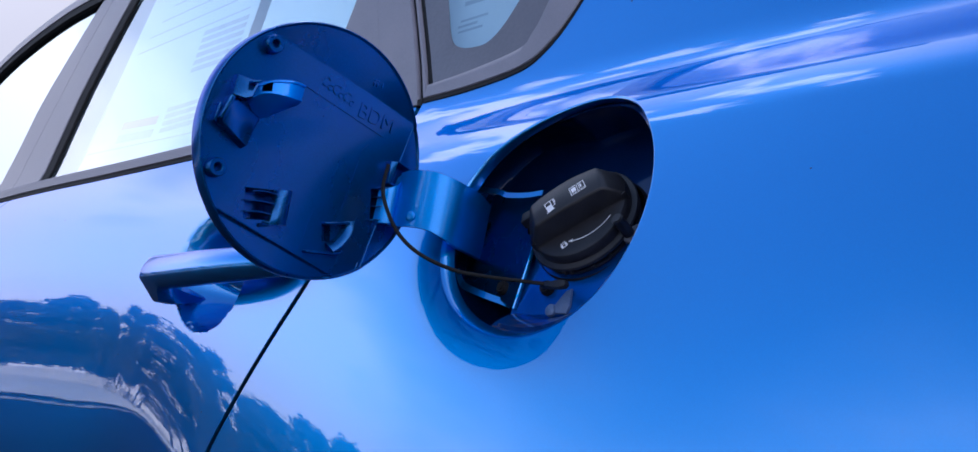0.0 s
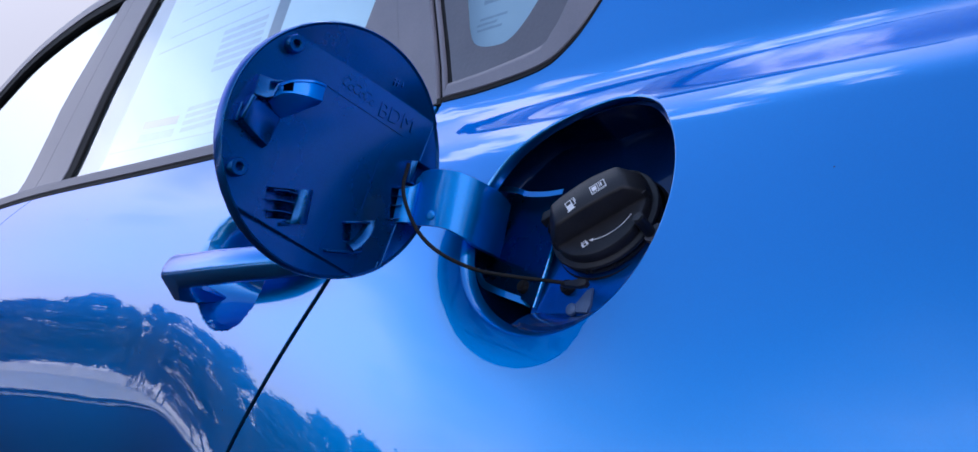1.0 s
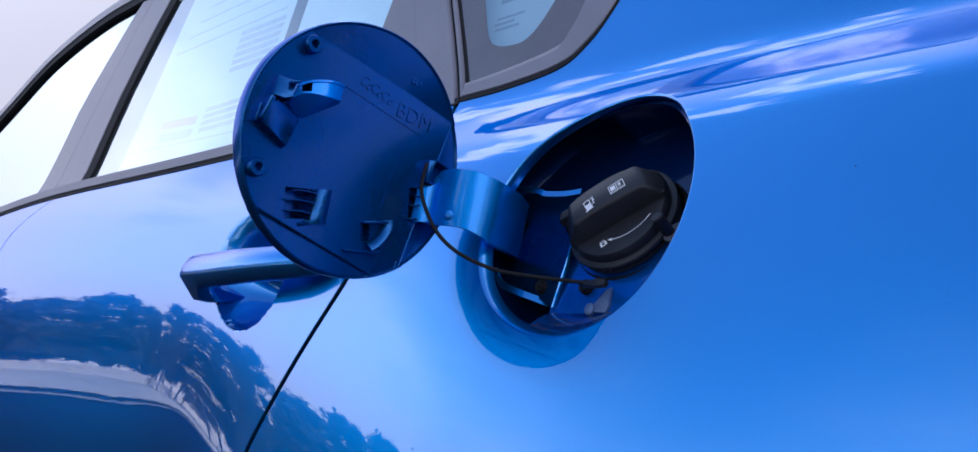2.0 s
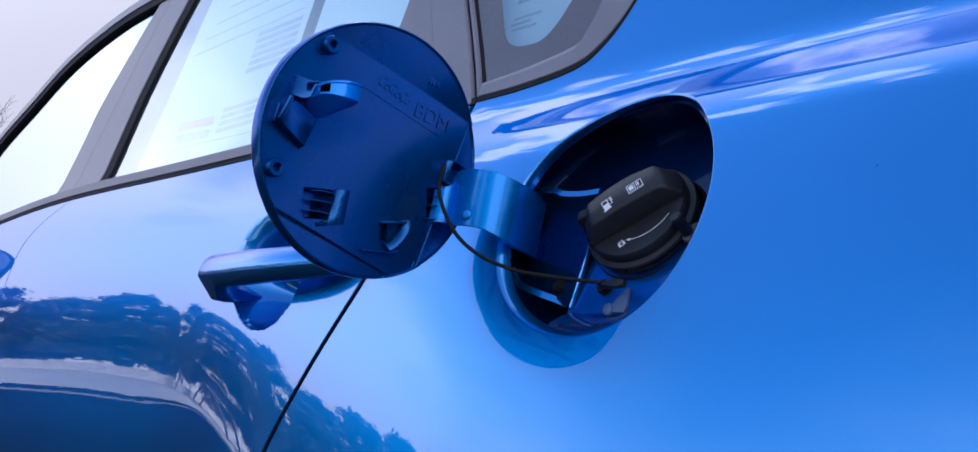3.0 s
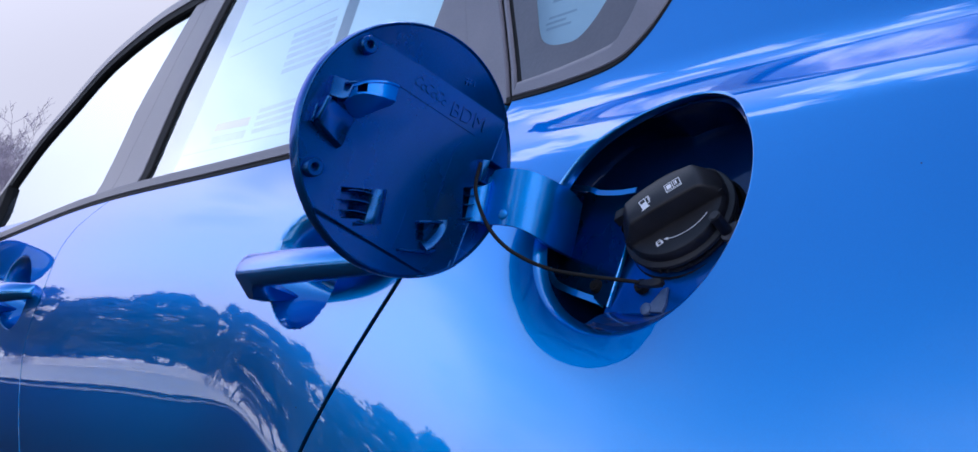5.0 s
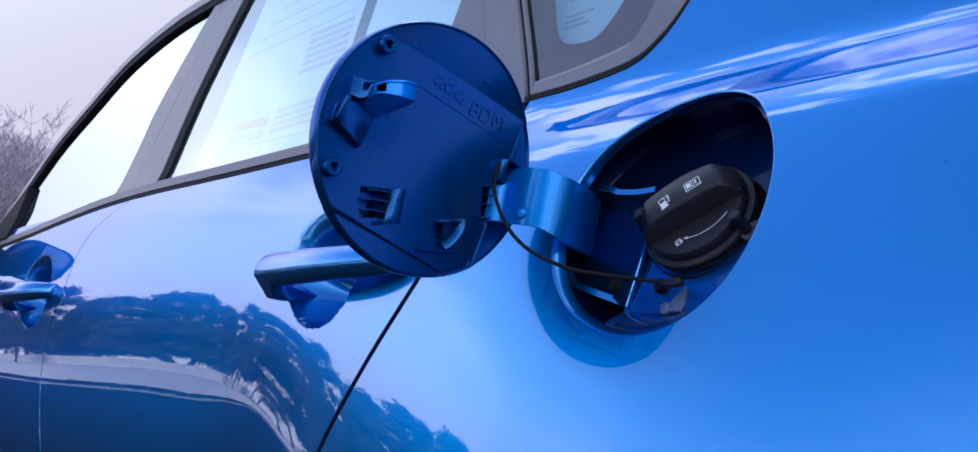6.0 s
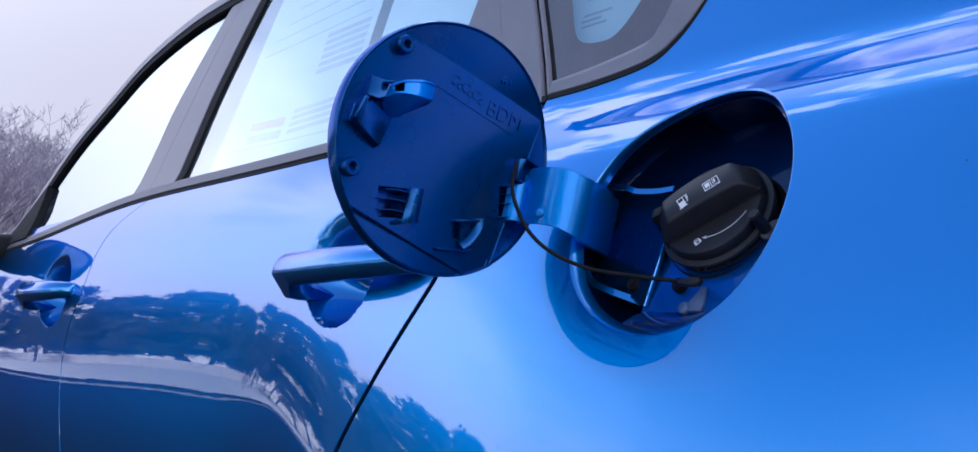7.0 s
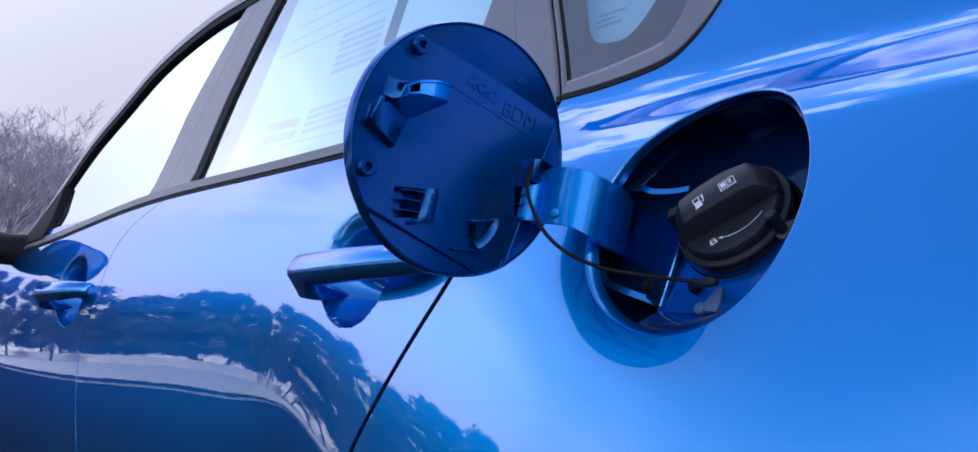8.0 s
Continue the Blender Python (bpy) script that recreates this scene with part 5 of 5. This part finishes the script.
# peg that holds the cap's tether, its grey fork, a lug, and the cap's neck
bm = bmesh.new()
bmesh.ops.create_cone(bm, cap_ends=True, segments=24, radius1=.0040, radius2=.0040, depth=.024)
bmesh.ops.bevel(bm, geom=[e for e in bm.edges if len(e.link_faces) == 2 and e.calc_face_angle(0) > 1], offset=.0008, segments=2, affect="EDGES")
part("peg", bm, M_BLACK, cap, "round black peg", True, CAP @ Matrix.Translation((.0270, -.0342, .0018)))
bm = prism(bmesh.new(), [(.0215, -.0340), (.0255, -.0300), (.0290, -.0300), (.0345, -.0300), (.0430, -.0340), (.0410, -.0385), (.0340, -.0372), (.0315, -.0400), (.0260, -.0425), (.0225, -.0390)], -.0060, -.0035, .0006)
part("peg_fork", bm, M_FORK, cap, "grey plastic fork round the peg", True, CAP)
bm = prism(bmesh.new(), [(-.0440, .0240), (-.0360, .0240), (-.0340, .0310), (-.0410, .0320)], -.0040, .0040, .0010)
part("cap_lug", bm, M_BLACK, cap, "small black lug on the cap's rim", True, CAP)
for w_ in (4.10, 4.22, 4.62, 4.95):
    bm = prism(bmesh.new(), [(-.0016, -.0008), (.0016, -.0008), (.0016, .0008), (-.0016, .0008)], -.0082, -.0056, .0003)
    part("cap_tooth", bm, M_BLACK, cap, "small ratchet tooth under the cap's rim", True, CAP @ Matrix.Rotation(w_, 4, "Z") @ Matrix.Translation((.0412, 0, 0)))
v, f = lathe([(.043, -.012), (.045, -.016), (.044, -.020), (.036, -.026), (.036, -.032)], 48)
link("filler_neck", [CAP @ Vector(p) for p in v], f, M_RUBBER, car, "black filler neck collar")

# ---- tether cord, clips and bolts ----
cord = smooth_line([(-0.5018, 0.4775, 0.9225), (-0.4947, 0.4659, 0.9036), (-0.4844, 0.4606, 0.8865), (-0.4730, 0.4617, 0.8682), (-0.4597, 0.4694, 0.8541), (-0.4418, 0.4844, 0.8432), (-0.4184, 0.4958, 0.8379), (-0.4020, 0.5045, 0.8352), (-0.3880, 0.5130, 0.8330)], 8)
vt, ft = tube(cord, .0014, 10)
link("tether_cord", vt, ft, M_RUBBER, car, "thin black plastic tether cord")


def bolt(c, r, name="bolt", mat=None):
    n_ = Vector(side_normal(c[0], c[2]))
    m = look(c, Vector(c) - n_)
    v, f = lathe([(.0003, .004), (r * .45, .004), (r * .5, .0030), (r * .8, .0034), (r, .0015), (r * 1.05, -.004), (r * 1.3, -.0045), (r * 1.3, -.009)], 24)
    link(name, [m @ Vector(p) for p in v], f, mat or M_RUBBER, car, "round black fastener in the pocket")


bolt((-.4425, .5350, .8328), .0050)
bolt((-.3995, .5310, .8310), .0052)
TETHER_END = Vector((-.3835, .5190, .8322))
bm = prism(bmesh.new(), [(-.0110, -.0016), (.004, -.0028), (.0095, -.0024), (.0108, .0), (.0095, .0024), (.004, .0028), (-.0110, .0016)], -.002, .0022, .0008)
part("tether_clip", bm, M_BLACK, car, "black end clip of the tether", True, look(TETHER_END, TETHER_END - Vector(side_normal(-.36, .83))))
TAB = look((-.3850, .5262, .8200), Vector((-.3850, .5262, .8200)) - Vector(side_normal(-.38, .82)))
tab = part("pocket_tab", prism(bmesh.new(), [(-.0085, -.0068), (.0075, -.0075), (.0090, -.002), (.0075, .0105), (.0035, .0090), (-.002, .001)], -.0015, .0008, .0005), M_CLIP, car, "pale plastic tab in the pocket", True, TAB)
v, f = lathe([(.0003, .0022), (.0030, .0022), (.0042, .0014), (.0046, -.0010)], 20)
link("tab_button", [TAB @ (Vector(p) + Vector((-.0065, -.0048, 0))) for p in v], f, M_CLIP, tab, "round pale button on the tab")

# ---- ground ----
def flat(name, x0, y0, x1, y1, z, mat, label, category, step=None):
    v = [(x0, y0, z), (x1, y0, z), (x1, y1, z), (x0, y1, z)]
    return tagged(link(name, v, [(0, 1, 2, 3)], mat, None, label, False), label, category, kind="structure")


flat("ground", -600, -600, 600, 600, -.03, M_GRASS, "dull winter grass reaching the horizon", "ground")


def slab(name, x0, y0, x1, y1, z0, z1, mat, label, category):
    bm = box(bmesh.new(), (x0, y0, z0), (x1, y1, z1), .004, 1)
    ob = part(name, bm, mat, None, label)
    return tagged(ob, label, category, kind="structure")


slab("parking_lot", -90, -7.2, 60, 14, -.2, 0, M_ASPHALT, "dark asphalt parking ground", "ground")
slab("road", -150, -19.0, 90, -7.4, -.2, .004, M_CONCRETE, "pale concrete road", "road")


# added and unseen: hides the trunks, widens the pale strip in the paint
slab("added_low_wall", -150, -19.3, 90, -19.0, -.2, .74, M_CONCRETE, "unseen low pale wall, added to widen the road's reflection", "wall")
slab("painted_line", -80, -6.20, 50, -5.82, -.1, .004, M_LINE, "worn white line on the asphalt", "line")


# ---- trees ----
def bare_tree(name, seed, height, label, leafy=0):
    deepest = 4 if leafy else 7
    rng = random.Random(seed)
    verts, faces, tips = [], [], []

    def limb(p, d, length, r, depth):
        pts, q_ = [p], p
        for s in range(3):
            d = (d + Vector((rng.uniform(-.26, .26), rng.uniform(-.26, .26), rng.uniform(-.06, .16)))).normalized()
            q_ = q_ + d * length / 3
            pts.append(q_)
        r = r if leafy else max(r, .0075)
        vt_, ft_ = tube(pts, [r, r * .85, r * .7, r * .55], 6 if depth < 2 else 3, False)
        o = len(verts)
        verts.extend(vt_)
        faces.extend(tuple(i + o for i in g) for g in ft_)
        if depth >= 2:
            tips.extend(pts[1:])
        if depth == deepest:
            return
        for k in range(rng.choice((2, 3, 3)) + (1 if depth == 0 else 0)):
            a_ = rng.uniform(0, 2 * math.pi)
            side_d = Vector((math.cos(a_), math.sin(a_), rng.uniform(.0, .5)))
            limb(pts[rng.choice((2, 3, 3))], (d * rng.uniform(.5, 1.0) + side_d * rng.uniform(.5, .9)).normalized(), length * rng.uniform(.58, .78), r * .55, depth + 1)

    limb(Vector((0, 0, -.1)), Vector((0, 0, 1)), height * .34, height * (.018 if leafy else .012), 0)
    root = new(name)
    trunk_label = "dark trunk with forking limbs" if leafy else "grey-brown trunk with forking bare limbs"
    link("trunk", verts, faces, M_BARK_DARK if leafy else M_BARK, root, trunk_label)
    if leafy:
        lv, lf = [], []
        clumps = []
        for i in range(72):
            hz = rng.uniform(.13, 1.0)
            rad = height * .30 * math.sqrt(max(.0, 1 - (hz - .42) ** 2 / .36)) * math.sqrt(rng.random())
            a_ = rng.uniform(0, 2 * math.pi)
            clumps.append((Vector((rad * math.cos(a_), rad * math.sin(a_), hz * height)), rng.uniform(.18, .55)))
        for i in range(leafy):
            c, sp = clumps[rng.randrange(len(clumps))]
            c = c + Vector([rng.gauss(0, sp) for _ in range(3)])
            c.z = max(c.z, .85)
            s = rng.uniform(.05, .14) * max(1.0, height / 8)
            a, b = Vector([rng.uniform(-1, 1) for _ in range(3)]).normalized(), Vector([rng.uniform(-1, 1) for _ in range(3)]).normalized()
            b = a.cross(b).normalized()
            o = len(lv)
            lv += [c - a * s, c + b * s * .6, c + a * s, c - b * s * .6]
            lf.append((o, o + 1, o + 2, o + 3))
        me = bpy.data.meshes.new("crown")
        me.from_pydata(lv, [], lf)
        me.materials.append(M_LEAF)
        cr = new("crown", me)
        cr.parent = root
        tagged(cr, "dark ragged foliage")
    return tagged(root, label, "tree", "trees round the parking ground")


proto_a = bare_tree("leafy_tree", 3, 8.0, "dark leafy tree, out of view round the parking ground", 6500)
proto_b = bare_tree("leafy_tree", 8, 7.3, "dark leafy tree, out of view round the parking ground", 6000)
proto_e = bare_tree("leafy_tree", 21, 14.6, "tall dark leafy tree, out of view round the parking ground", 24000)
proto_c = bare_tree("bare_tree", 5, 9.5, "leafless grey winter tree beyond the parking ground")
proto_d = bare_tree("bare_tree", 11, 8.2, "leafless grey winter tree beyond the parking ground")
rng = random.Random(4)
proto_e.matrix_basis = pose(-80, -23.5, 0, 0, 0, 15)
proto_a.matrix_basis = pose(-62, -17, 0, 0, 0, 40)
proto_b.matrix_basis = pose(-70, -12, 0, 0, 0, 130)
proto_c.matrix_basis = pose(-30, 7.0, 0, 0, 0, 10) @ Matrix.Scale(.70, 4)
proto_d.matrix_basis = pose(-33, 9.5, 0, 0, 0, 70) @ Matrix.Scale(.76, 4)
for k in range(24):
    x = -68 + 3.6 * k
    tall = 3 <= k < 9
    copy_thing(proto_e if tall else proto_a if k % 2 else proto_b, pose(x + rng.uniform(-1, 1), -21.5 + rng.uniform(-1.8, 1.8), 0, 0, 0, rng.uniform(0, 360)) @ Matrix.Scale(.70 if tall else 1.15 if k > 8 else 1.0, 4))
for k in range(52):
    copy_thing(proto_c if k % 2 else proto_d, pose(-26 - rng.uniform(0, 16), 0.5 + .5 * k, 0, 0, 0, rng.uniform(0, 360)) @ Matrix.Scale(rng.uniform(1.0, 1.35), 4))
# unseen trees added behind the car, to darken what the lid mirrors
for k in range(5):
    copy_thing(proto_a if k % 2 else proto_b, pose(24 + rng.uniform(-2, 2), -8 + 6 * k, 0, 0, 0, rng.uniform(0, 360)))
for k in range(7):
    copy_thing(proto_e, pose(-82 - rng.uniform(0, 8), -27 + 5.0 * k if k else -31, 0, 0, 0, rng.uniform(0, 360)))
# a second, denser unseen row, added for the same
for k in range(14):
    copy_thing(proto_a if k % 2 else proto_b, pose(15 + rng.uniform(0, 5), 1 + 1.9 * k, 0, 0, 0, rng.uniform(0, 360)))
